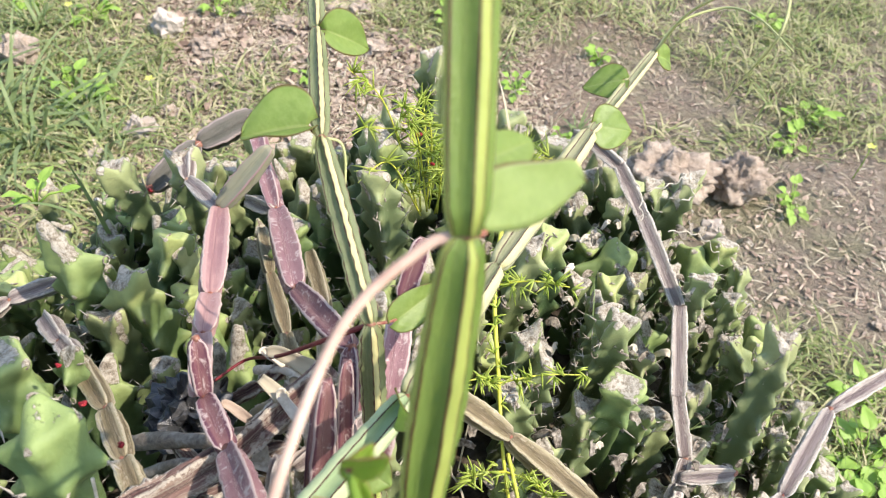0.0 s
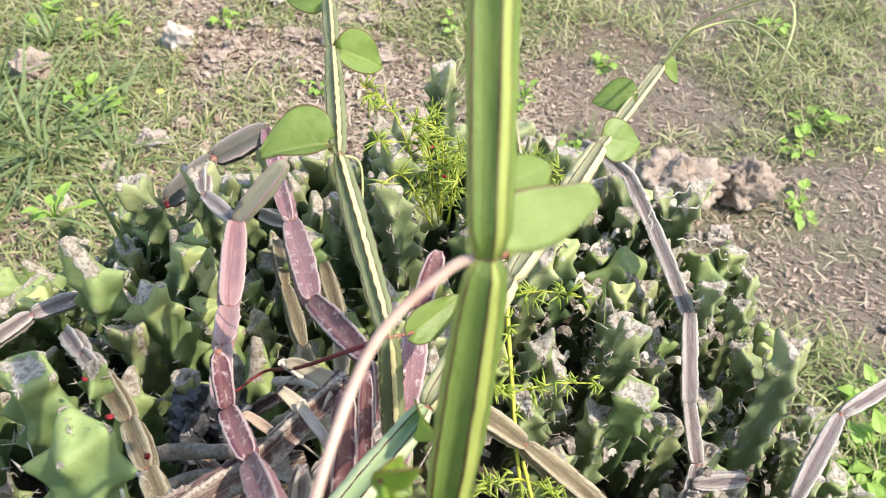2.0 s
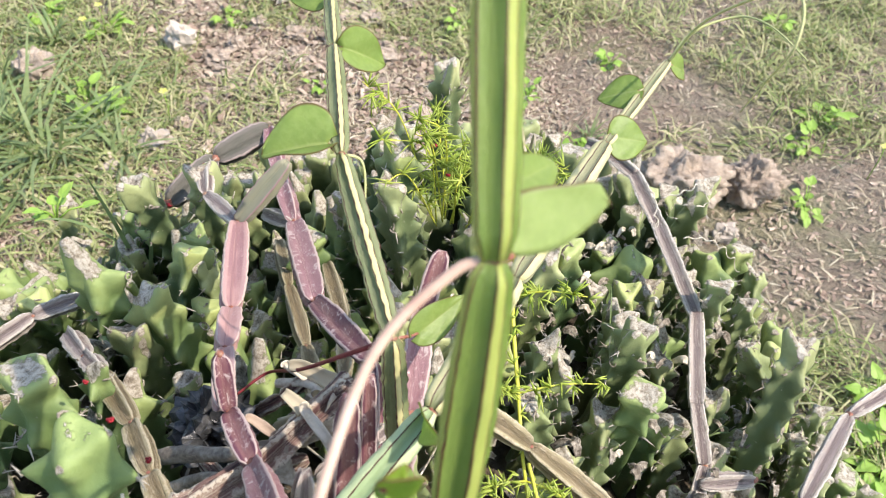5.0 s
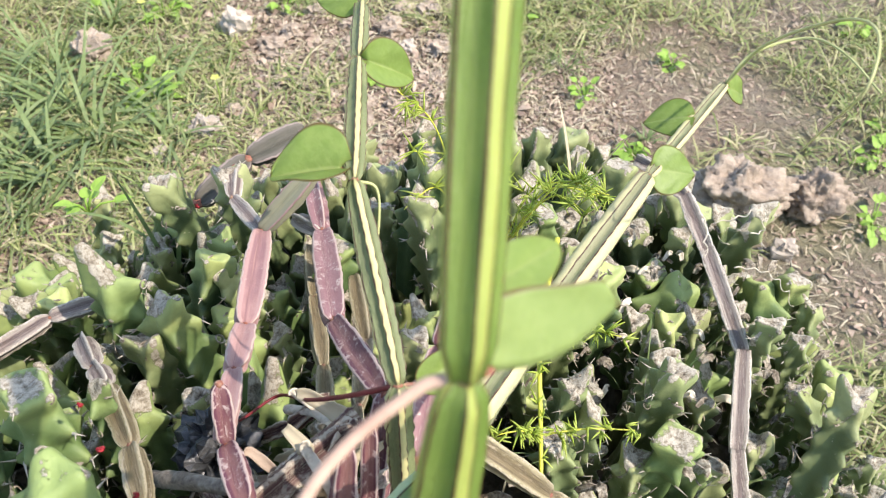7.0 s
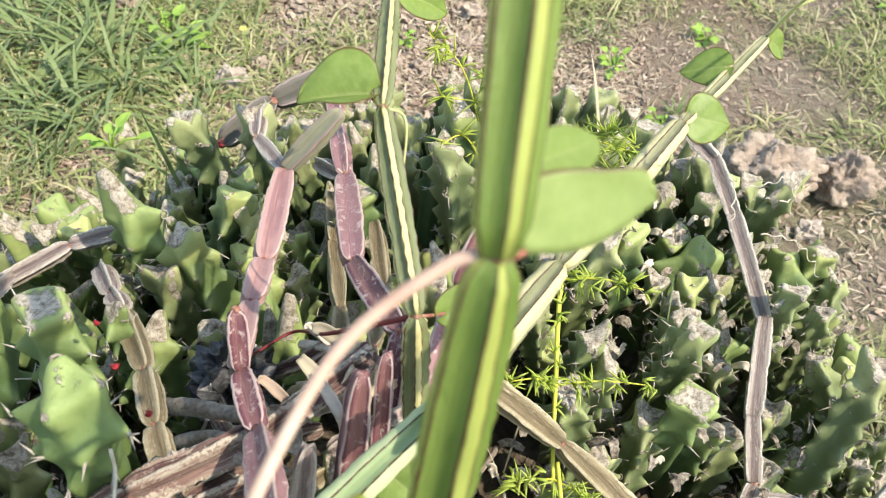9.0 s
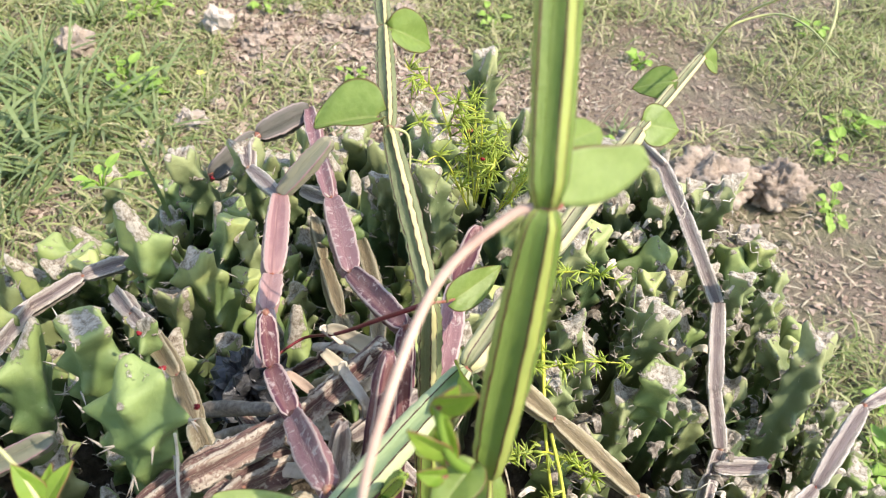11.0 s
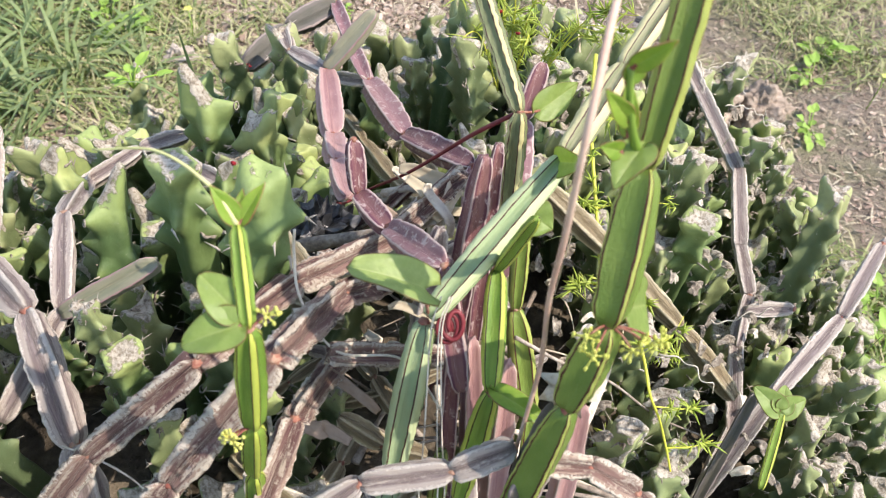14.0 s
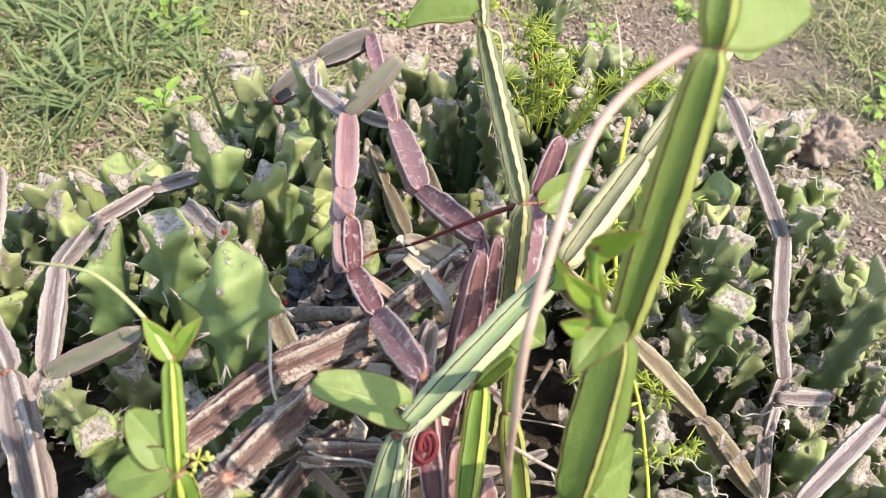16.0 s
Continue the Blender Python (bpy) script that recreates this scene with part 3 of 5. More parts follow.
def succulent(plan, label):
    """An angled fleshy stem: ribs of conical teeth with fine spines, round flower scars, and horns at the apex."""
    r, seed, ragged = plan["radius"], plan["seed"], plan["ragged"]
    rng = random.Random(seed + 500)
    top = thing("succulent_stem", label, "succulent", "spiny succulent stems")
    verts, faces, tip, along, pit = stem_body(plan, 52, 44)
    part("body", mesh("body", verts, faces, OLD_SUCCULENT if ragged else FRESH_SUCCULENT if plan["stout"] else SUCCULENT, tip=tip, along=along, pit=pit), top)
    pieces, scars = [], []
    for tooth in plan["teeth"]:
        way, horn = stem_way(tooth), tooth[4]
        end = stem_root(plan, tooth) + way * tooth[2] * 0.93
        d = way.normalized()
        u, w = axes(d)
        if horn and rng.random() < 0.75 or rng.random() < 0.14:
            # a round scar: a raised rim, a pit and a dark button
            size = r * rng.uniform(0.13, 0.24)
            face = (d + (u * rng.uniform(-1, 1) + w * rng.uniform(0, 1)) * 0.8).normalized()
            u, w = axes(face)
            at = end - d * r * 0.16 + face * r * 0.08
            ring = [at + (u * math.cos(b) + w * math.sin(b)) * size * (1 + 0.14 * math.sin(b * 2 + seed)) for b in [2 * math.pi * m / 12 for m in range(13)]]
            scars.append(tube(ring, [size * (0.2 + 0.08 * math.sin(m * 2.1 + seed)) for m in range(13)], 6))
            v, f = lump((size * 0.36,) * 3, seed, 0.3, 4, 4, 6)
            scars.append(([at - face * size * 0.1 + q for q in v], f))
            continue
        for k in range(rng.choice((1, 2, 2, 3))):
            b = rng.uniform(0, 6.28)
            lay = (d * rng.uniform(0.7, 1.2) + (u * math.cos(b) + w * math.sin(b)) * 0.7).normalized()
            ln = r * rng.uniform(0.3, 0.7)
            pieces.append(tube([end - lay * ln * 0.3, end + lay * ln * 0.4, end + lay * ln], [r * 0.065, r * 0.034, 0.0001], 4))
    v, f = joined(pieces)
    tagged(part("spine", mesh("spine", v, f, SPINE), top, "pale dry spines on the tooth tips"), kind="stuff")
    # torn skins of old flowers, curled round the horns
    for k in range(9 if ragged else 3):
        root = stem_root(plan, rng.choice(plan["teeth"][-4:] if k < 3 else plan["teeth"]))
        p = root + Vector((rng.uniform(-0.3, 0.3), rng.uniform(-0.3, 0.3), rng.uniform(0.1, 0.5))) * r
        size = r * rng.uniform(0.2, 0.4)
        u, w = axes(Vector((rng.uniform(-1, 1), rng.uniform(-1, 1), 0.6)))
        b0, turn = rng.uniform(0, 6.28), rng.uniform(2.4, 4.6)
        rim = [p + (u * math.cos(b0 + turn * m / 9) + w * math.sin(b0 + turn * m / 9)) * size * (1 + 0.4 * noise.noise(Vector((m * 0.5, seed, k)))) for m in range(10)]
        scars.append(tube(rim, [size * (0.05 + 0.2 * math.sin(math.pi * (m + 0.5) / 10)) * (1 + 0.35 * math.sin(m * 2.2)) for m in range(10)], 5))
        if ragged:
            for m in range(2):
                b = rng.uniform(0, 6.28)
                q = p + (u * math.cos(b) + w * math.sin(b)) * size * 2.0 + Vector((0, 0, rng.uniform(-0.3, 0.9) * size))
                scars.append(tube(spline([p, (p + q) / 2 + Vector((0, 0, size * 0.9)), q], 4), [size * g for g in (0.26, 0.24, 0.22, 0.2, 0.18, 0.14, 0.11, 0.08, 0.03)], 5))
    v, f = joined(scars)
    tagged(part("dry_scar", mesh("dry_scar", v, f, CRUST), top, "grey dried flower scars"), kind="stuff")
    return top


FLESHY_LABEL = "fleshy green succulent stem with spiny conical teeth"
RAGGED_LABEL = "weathered green succulent stem with grey dried tips"
STEM = 0.17
PLANS = [stem_plan(40 + k, STEM, (0.0145, 0.0155, 0.013, 0.015, 0.0125, 0.0195, 0.0105, 0.0122, 0.011, 0.0128, 0.0102, 0.0116)[k], k >= 6) for k in range(12)]
# three stout stems: from the top in radii, degrees, reach in radii, rise, horn or tooth
STOUT = {
    0: [(0.25, 150, 1.9, 3.6, True), (0.9, 185, 0.45, 0.5, True), (1.0, 5, 0.75, 0.6, False), (1.7, -85, 0.35, 0.0, True), (2.4, 190, 0.6, 0.2, False), (2.5, -30, 0.8, 0.3, False), (3.4, -100, 0.6, 0.2, False), (3.6, 90, 0.7, 0.2, False), (4.0, 10, 0.8, 0.2, False), (4.2, 180, 0.7, 0.2, False)],
    3: [(0.4, 165, 0.75, 0.8, True), (0.4, -15, 0.7, 0.7, True), (0.35, -85, 0.5, 0.7, True), (0.5, 80, 0.6, 1.2, True), (1.9, -20, 1.0, 0.2, False), (2.1, 195, 0.8, 0.1, False), (2.6, -95, 0.7, 0.1, False), (3.2, 60, 0.7, 0.2, False), (3.7, -15, 0.9, 0.2, False), (3.9, 200, 0.8, 0.2, False)],
    5: [(0.3, 125, 0.65, 2.6, True), (0.4, 10, 0.6, 1.6, True), (0.45, -100, 0.4, 0.9, True), (1.6, 188, 0.95, 0.12, False), (1.5, -12, 0.85, 0.1, False), (2.0, -62, 0.55, 0.1, False), (2.3, -125, 0.5, 0.1, False), (3.0, 200, 0.7, 0.1, False), (3.0, -35, 0.6, 0.1, False), (3.2, 90, 0.6, 0.2, False), (3.7, -100, 0.35, 0.1, False)],
}
for k, rows in STOUT.items():
    PLANS[k]["teeth"] = [(1 - down * PLANS[k]["radius"] / STEM, radians(a), reach * PLANS[k]["radius"], up, horn) for down, a, reach, up, horn in rows]
    PLANS[k]["stout"] = True
    PLANS[k]["turn"], PLANS[k]["twist"], PLANS[k]["lean"] = radians(5), 0.0, Vector((0, 0, 0))
KINDS = [(succulent(plan, RAGGED_LABEL if plan["ragged"] else FLESHY_LABEL), STEM) for plan in PLANS]
USED = set()


def plant_succulent(kind, x, y, top_z, scale, turn, lean_x=0.0, lean_y=0.0):
    """Stands a stem so that its tip reaches top_z."""
    ob, height = KINDS[kind]
    tilt = pose(0, 0, 0, lean_x, lean_y, turn)
    axis = (tilt.to_3x3() @ Vector((0, 0, 1))) * height * scale
    m = Matrix.Translation(Vector((x, y, top_z)) - axis) @ tilt @ Matrix.Scale(scale, 4)
    if kind not in USED:
        USED.add(kind)
        ob.matrix_basis = m
        return ob
    copy = copy_thing(ob, m)
    copy.scale = (scale, scale, scale)
    return copy


# kind, x, y, tip's height, scale, turn, leans
CHOSEN = [
    (0, -0.288, 0.558, 0.684, 1.1, 0, 4, -3), (1, -0.226, 0.55, 0.672, 1.0, 60, -4, 2), (2, -0.262, 0.628, 0.632, 1.05, 130, 6, 6),
    (3, -0.280, 0.437, 0.724, 1.05, 0, -6, -4), (5, -0.205, 0.352, 0.797, 0.84, 0, -4, 2), (4, -0.247, 0.446, 0.7, 0.75, 300, 0, 5),
    (7, -0.297, 0.712, 0.64, 1.15, 45, -5, -8), (6, -0.45, 0.795, 0.51, 1.0, 0, 0, 0), (2, -0.346, 0.762, 0.53, 1.0, 250, 10, -10),
    (9, -0.248, 0.712, 0.635, 1.05, 100, -5, 0), (8, -0.176, 0.602, 0.585, 1.0, 30, 0, 0), (9, -0.066, 0.668, 0.672, 1.1, 150, -4, 4),
]
CHOSEN += [
    (1, -0.085, 0.705, 0.692, 1.0, 210, 0, 0), (7, -0.022, 0.8, 0.715, 1.0, 70, 0, 4), (7, 0.128, 0.53, 0.668, 1.05, 15, 5, 6),
    (3, 0.122, 0.496, 0.632, 0.95, 20, 8, -6), (4, 0.146, 0.505, 0.568, 0.9, 220, -5, 5), (10, 0.07, 0.5, 0.645, 1.1, 0, 5, 10),
    (11, 0.119, 0.58, 0.628, 1.1, 95, 0, -4), (8, 0.228, 0.617, 0.612, 1.0, 310, 0, 12), (9, 0.268, 0.556, 0.606, 1.15, 70, 0, 16),
    (6, 0.272, 0.595, 0.57, 1.1, 140, -6, 20), (10, 0.228, 0.752, 0.605, 1.25, 260, -4, 12), (7, 0.272, 0.398, 0.55, 0.9, 30, 8, 18),
]
CHOSEN += [
    (11, 0.04, 0.32, 0.615, 1.1, 60, 6, 4), (6, -0.288, 0.325, 0.722, 0.85, 180, 4, -6), (3, -0.288, 0.306, 0.69, 0.75, 90, 10, -12),
    (0, -0.332, 0.438, 0.688, 1.0, 240, 4, -10), (7, -0.425, 0.555, 0.63, 1.1, 20, 0, -10), (4, -0.385, 0.49, 0.66, 1.0, 330, 6, -8),
    (2, -0.372, 0.61, 0.605, 1.0, 75, 0, -6), (11, 0.045, 0.6, 0.66, 1.0, 200, 0, 0), (2, 0.09, 0.64, 0.655, 1.0, 10, 0, 4),
    (6, 0.03, 0.53, 0.66, 1.05, 280, 8, 0), (3, -0.15, 0.68, 0.6, 1.0, 15, 0, 0), (8, -0.41, 0.66, 0.55, 1.0, 120, 0, -8),
]
for row in CHOSEN:
    plant_succulent(*row)
# ---- vines ----
# the tall green stem nearest to the viewer
ST = [(-0.070, 0.200, 0.690), (-0.053, 0.213, 0.802), (-0.044, 0.223, 0.848), (-0.037, 0.257, 0.902), (-0.030, 0.289, 0.993), (-0.034, 0.440, 1.168)]
tall = vine("tall green four-winged vine stem with dark red margins", chain(ST[:2], 0.0205, "green", roll=97, band=4) + chain(ST[1:3], 0.0205, "green", roll=97, band=4)
            + chain(ST[2:4], 0.0205, "green", roll=97, band=4) + chain(ST[3:5], 0.016, "green", roll=20, fat=0.3, band=11) + chain(ST[4:], 0.0148, "green", roll=20, taper=(0.5, 0.7), fat=0.2, band=11))
leaf(tall, ST[4], (-0.0245, 0.2955, 0.988), (0.0025, 0.3135, 0.991), (-0.05, 0.97, 0.22), 0.0235, 50, 0.0, LIT_LEAF, blunt=0.34, notch=0.02, dip=(0.001, -0.002, -0.0038), label="folded pale green heart-shaped leaf")
leaf(tall, (-0.0242, 0.312, 0.996), (-0.0236, 0.3145, 0.9952), (-0.0085, 0.336, 0.986), (0, -0.6, 0.8), 0.013, 10, 0.1, blunt=0.5)
leaf(tall, ST[3], (-0.0435, 0.250, 0.917), (-0.0555, 0.2335, 0.914), (-0.45, -0.4, 0.7), 0.015, 20, 0.2)
leaf(tall, ST[2], (-0.034, 0.232, 0.848), (-0.004, 0.268, 0.806), (0.5, -0.5, 0.7), 0.028, 12, 0.2)
TD = [ST[4], (-0.0405, 0.287, 0.9895), (-0.060, 0.267, 0.978), (-0.073, 0.222, 0.955), (-0.071, 0.222, 0.900), (-0.067, 0.233, 0.848), (-0.062, 0.236, 0.795), (-0.066, 0.225, 0.735)]
thread("tendril", tall, TD, 0.0016, 0.0011, TENDRIL, "pale pinkish dry tendril hanging from the node")
# young shoot in the axil
shoot = [(-0.040, 0.254, 0.905), (-0.051, 0.247, 0.930), (-0.056, 0.250, 0.951)]
thread("young_shoot", tall, shoot, 0.0022, 0.0012, VINE["young"], "bright green young shoot")
for k, (dx, dy, dz) in enumerate([(-0.012, -0.004, 0.016), (0.010, -0.006, 0.014), (-0.003, 0.006, 0.02), (0.006, 0.004, 0.01), (-0.009, -0.003, 0.004)]):
    b = Vector(shoot[1 + k % 2]) - Vector((0, 0, 0.006 * (k // 2)))
    leaf(tall, b, b + Vector((dx, dy, dz)) * 0.15, b + Vector((dx, dy, dz)), (dx * 2, -0.8, 0.4), 0.0075, 20, 0.2, YOUNG_LEAF)


def flower_heads(parent, base, tips, seed):
    """Umbels of tiny yellow-green buds on forked stalks."""
    rng = random.Random(seed)
    base = Vector(base)
    for t in tips:
        t = Vector(t)
        stalk = thread("flower_stalk", parent, [base, (base + t) / 2 + Vector((0, 0, 0.002)), t], 0.0006, 0.0004, NODE, "", 5, 5)
        pieces = []
        for _ in range(12):
            d = Vector((rng.gauss(0, 1), rng.gauss(0, 1), rng.gauss(0.4, 1))).normalized()
            e = t + d * rng.uniform(0.003, 0.0062)
            pieces.append(tube([t, e], 0.00035, 4))
            v, f = lump((0.0009, 0.0009, 0.0013), rng.random() * 9, 0.1, 2, 4, 6)
            pieces.append(([q + e for q in v], f))
        v, f = joined(pieces)
        tagged(part("flower_umbel", mesh("flower_umbel", v, f, FLOWER), stalk), kind="stuff")


flower_heads(tall, ST[2], [(-0.055, 0.213, 0.853), (-0.051, 0.210, 0.845), (-0.035, 0.214, 0.844), (-0.029, 0.215, 0.847), (-0.023, 0.218, 0.845)], 3)

# light stem that leans over to the far side, with the long curled tendrils
KN, ARM, VM, V1, V0 = (-0.111, 0.284, 0.768), (-0.040, 0.362, 0.811), (0.004, 0.441, 0.816), (0.066, 0.550, 0.822), (0.127, 0.654, 0.816)
light = vine("pale green winged vine stem with cream flats leaning outward",
             chain([(-0.137, 0.215, 0.55), (-0.126, 0.247, 0.664), (-0.113, 0.288, 0.757)], 0.0195, "pale", roll=30, band=16) + chain([KN, ARM], 0.0185, "pale", roll=26, band=18, wave=1.6)
             + chain([ARM, VM, V1], [0.0175, 0.0165], "cream", roll=24, fat=0.25, band=21, wave=2) + chain([V1, V0], 0.0095, "cream", roll=24, taper=(0.6, 0.4), fat=0.25, band=18, wave=2))
thread("tendril", light, [V0, (0.142, 0.664, 0.835), (0.172, 0.666, 0.847), (0.183, 0.634, 0.858), (0.190, 0.588, 0.863)], 0.0012, 0.0006, GREEN_TENDRIL)
thread("tendril", light, [V0, (0.134, 0.630, 0.862), (0.145, 0.577, 0.912), (0.134, 0.515, 0.944), (0.124, 0.483, 0.938), (0.125, 0.500, 0.905), (0.129, 0.523, 0.870)], 0.0011, 0.0004, GREEN_TENDRIL)
leaf(light, V1, (0.071, 0.556, 0.823), (0.096, 0.560, 0.818), (-0.1, -0.6, 0.8), 0.029, 10, 0.2, label="rounded grey-green leaf")
VL = (0.100, 0.608, 0.82)
leaf(light, VL, (0.095, 0.606, 0.824), (0.070, 0.610, 0.814), (0.1, -0.5, 0.85), 0.024, 8, 0.15, label="rounded grey-green leaf")
leaf(light, V0, (0.131, 0.656, 0.812), (0.150, 0.672, 0.796), (0.2, -0.6, 0.75), 0.02, 20, 0.2)
leaf(light, KN, (-0.114, 0.284, 0.790), (-0.147, 0.284, 0.8115), (0.2, -0.1, 0.97), 0.023, 28, 0.5, LIT_LEAF, blunt=0.28, notch=0.2, label="broad green heart-shaped leaf beside the knot")
leaf(light, ARM, (-0.043, 0.358, 0.812), (-0.040, 0.331, 0.836), (-0.4, -0.7, 0.6), 0.017, 25, 0.2)
leaf(light, (-0.062, 0.338, 0.797), (-0.058, 0.334, 0.795), (-0.046, 0.328, 0.79), (0.3, -0.8, 0.5), 0.022, 10, 0.1)
coil = []
for k in range(34):
    a = k / 33 * 2 * math.pi * 2.6
    coil.append(Vector(KN) + Vector((0.0046 * math.cos(a) + 0.008 + 0.0002 * k, 0.005 * math.sin(a) - 0.006, 0.005 * math.sin(a) - 0.004 + 0.0002 * k)))
v, f = tube(coil, 0.0013, 6)
part("coiled_tendril", mesh("coiled_tendril", v, f, RED_TENDRIL), light, "dark red coiled tendril")
for dx in (-0.002, 0.002, 0.0035):
    thread("fibre", light, [(-0.104 + dx, 0.280, 0.79), (-0.108 + dx, 0.271, 0.772), (-0.1075 + dx * 1.6, 0.24, 0.73), (-0.107 + dx * 2.4, 0.215, 0.69), (-0.108, 0.2, 0.63)], 0.00042, 0.0004, FIBRE, "pale dry hanging fibre")

# stem with cream wavy wings
S = [(-0.117, 0.72, 0.846), (-0.113, 0.665, 0.850), (-0.103, 0.588, 0.861), (-0.091, 0.493, 0.855), (-0.060, 0.410, 0.803), (-0.056, 0.398, 0.70), (-0.056, 0.38, 0.6)]
cream = vine("slender winged vine stem with wavy cream and dark margins", chain(S[::-1], [0.0155, 0.0145, 0.0132, 0.012, 0.011, 0.0095], "lime", roll=12, tooth=0.13, fat=0.25, band=12, wave=5))
leaf(cream, S[3], (-0.0985, 0.500, 0.856), (-0.135, 0.497, 0.850), (0.05, -0.12, 1.0), 0.036, 42, 0.1, blunt=0.55, label="broad green heart-shaped leaf with a dark rim")
leaf(cream, S[2], (-0.098, 0.588, 0.860), (-0.071, 0.604, 0.839), (0.2, -0.6, 0.8), 0.028, 35, 0.15)
leaf(cream, S[1], (-0.116, 0.668, 0.851), (-0.145, 0.675, 0.845), (0, -0.6, 0.8), 0.026, 12, 0.15)
leaf(cream, S[4], (-0.047, 0.416, 0.800), (-0.021, 0.438, 0.806), (0.15, -0.75, 0.65), 0.019, 14, 0.12, label="rounded green leaf at the node")
thread("tendril", cream, [S[3], (-0.080, 0.495, 0.848), (-0.078, 0.48, 0.83), (-0.081, 0.465, 0.80)], 0.0009, 0.0005, GREEN_TENDRIL)
thread("tendril", cream, [S[4], (-0.085, 0.42, 0.775), (-0.12, 0.455, 0.71), (-0.152, 0.49, 0.655), (-0.168, 0.465, 0.665), (-0.172, 0.44, 0.69)], 0.0016, 0.0008, RED_TENDRIL, "dark red dry tendril")

# purple chain
P4, P3, P2, PR, P2B, P1, P0 = (-0.103, 0.310, 0.778), (-0.134, 0.375, 0.735), (-0.155, 0.413, 0.726), (-0.159, 0.431, 0.757), (-0.163, 0.424, 0.712), (-0.183, 0.534, 0.671), (-0.198, 0.639, 0.656)
vine("sun-reddened purple chain of winged vine joints", chain([(-0.09, 0.27, 0.72), P4], 0.017, "dark") + chain([P4, P3], 0.0205, "mauve", roll=56, flat=0.7) + chain([P3, P2], 0.0175, "dark", roll=55, flat=0.7)
     + chain([P2, PR], 0.0145, "dark", roll=55, flat=0.6, taper=(0.5, 0.25)) + chain([P2B, (-0.176, 0.486, 0.688)], 0.018, "purple", roll=55, flat=0.7) + chain([(-0.176, 0.486, 0.688), P1], 0.0215, "purple", roll=55, flat=0.7)
     + chain([P1, P0], 0.0245, "purple", roll=56, flat=0.7) + chain([P0, (-0.237, 0.690, 0.640)], 0.018, "grey", roll=55, flat=0.6) + chain([(-0.237, 0.690, 0.640), (-0.25, 0.74, 0.63)], 0.017, "grey")
     + chain([P0, (-0.155, 0.662, 0.705)], 0.021, "sage", roll=30, flat=0.7, taper=(0.35, 0.4)))
Q2, Q1, Q0, QM, QU, QV, QW = (-0.076, 0.466, 0.707), (-0.125, 0.555, 0.657), (-0.162, 0.688, 0.609), (-0.185, 0.76, 0.607), (-0.205, 0.829, 0.606), (-0.254, 0.788, 0.598), (-0.294, 0.742, 0.578)
vine("purple-brown arching chain of winged vine joints", chain([(-0.075, 0.41, 0.66), Q2], 0.02, "dark") + chain([Q2, Q1], 0.0225, "dark", roll=55, flat=0.7) + chain([Q1, Q0], 0.0265, "mauve", roll=55, flat=0.7) + chain([Q0, QM, QU], 0.021, "mauve", roll=35)
     + chain([QU, QV, QW], [0.034, 0.032], "slate", roll=48, flat=0.6) + chain([Q0, (-0.198, 0.728, 0.583)], 0.019, "grey"))
vine("olive drying winged vine stem", chain([(-0.194, 0.752, 0.518), (-0.165, 0.645, 0.568), (-0.133, 0.540, 0.618), (-0.105, 0.43, 0.69)], 0.0175, "olive", roll=20))
vine("dull olive winged vine stem behind the purple chain", chain([(-0.13, 0.66, 0.585), (-0.105, 0.57, 0.615), (-0.098, 0.49, 0.65), (-0.1, 0.43, 0.64)], 0.018, "olive", roll=50))

# grey stems on the open side
R = [(0.120, 0.8, 0.625), (0.138, 0.786, 0.626), (0.162, 0.759, 0.620), (0.181, 0.712, 0.600), (0.203, 0.617, 0.579), (0.191, 0.535, 0.558), (0.187, 0.481, 0.554), (0.178, 0.452, 0.524), (0.177, 0.393, 0.474), (0.150, 0.348, 0.432), (0.13, 0.31, 0.38)]
grey = vine("long grey-lilac dried vine stem arching over the clump", chain(R[::-1], [0.018, 0.018, 0.018, 0.016, 0.017, 0.0185, 0.0195, 0.0195, 0.018, 0.016], "grey", roll=20, fat=0.3, taper=(0.86, 0.86)))
vine("short pinkish grey vine joint lying across the stem", chain([(0.181, 0.468, 0.549), (0.228, 0.474, 0.546)], 0.0185, "grey", roll=45, flat=0.8) + chain([(0.178, 0.462, 0.548), (0.170, 0.438, 0.536)], 0.014, "grey"))
vine("pale grey vine stem pointing outward over the grass", chain([(0.12, 0.315, 0.49), (0.164, 0.360, 0.58), (0.242, 0.436, 0.584), (0.284, 0.492, 0.615), (0.372, 0.548, 0.598), (0.42, 0.575, 0.575)], [0.019, 0.019, 0.0185, 0.016, 0.014], "grey", roll=15, fat=0.28))
vine("brown and cream dried winged vine stem", chain([(-0.03, 0.44, 0.715), (0.03, 0.436, 0.655), (0.103, 0.420, 0.583), (0.157, 0.388, 0.531)], 0.0205, "olive", roll=20))

# stems at the heart of the plant
vine("yellow-green winged vine stem", chain([(-0.087, 0.236, 0.66), (-0.0765, 0.259, 0.738), (-0.0748, 0.311, 0.776), (-0.066, 0.286, 0.842)], [0.0165, 0.0145, 0.0085], "young", roll=25))
side = vine("dull green winged vine stem", chain([(-0.03, 0.295, 0.56), (-0.037, 0.306, 0.633), (-0.055, 0.334, 0.712), (-0.057, 0.352, 0.77)], [0.019, 0.019, 0.012], "green", roll=40))
leaf(side, (-0.0765, 0.259, 0.738), (-0.0735, 0.256, 0.742), (-0.045, 0.238, 0.742), (0.1, -0.2, 0.95), 0.013, 20, 0.4, YOUNG_LEAF)
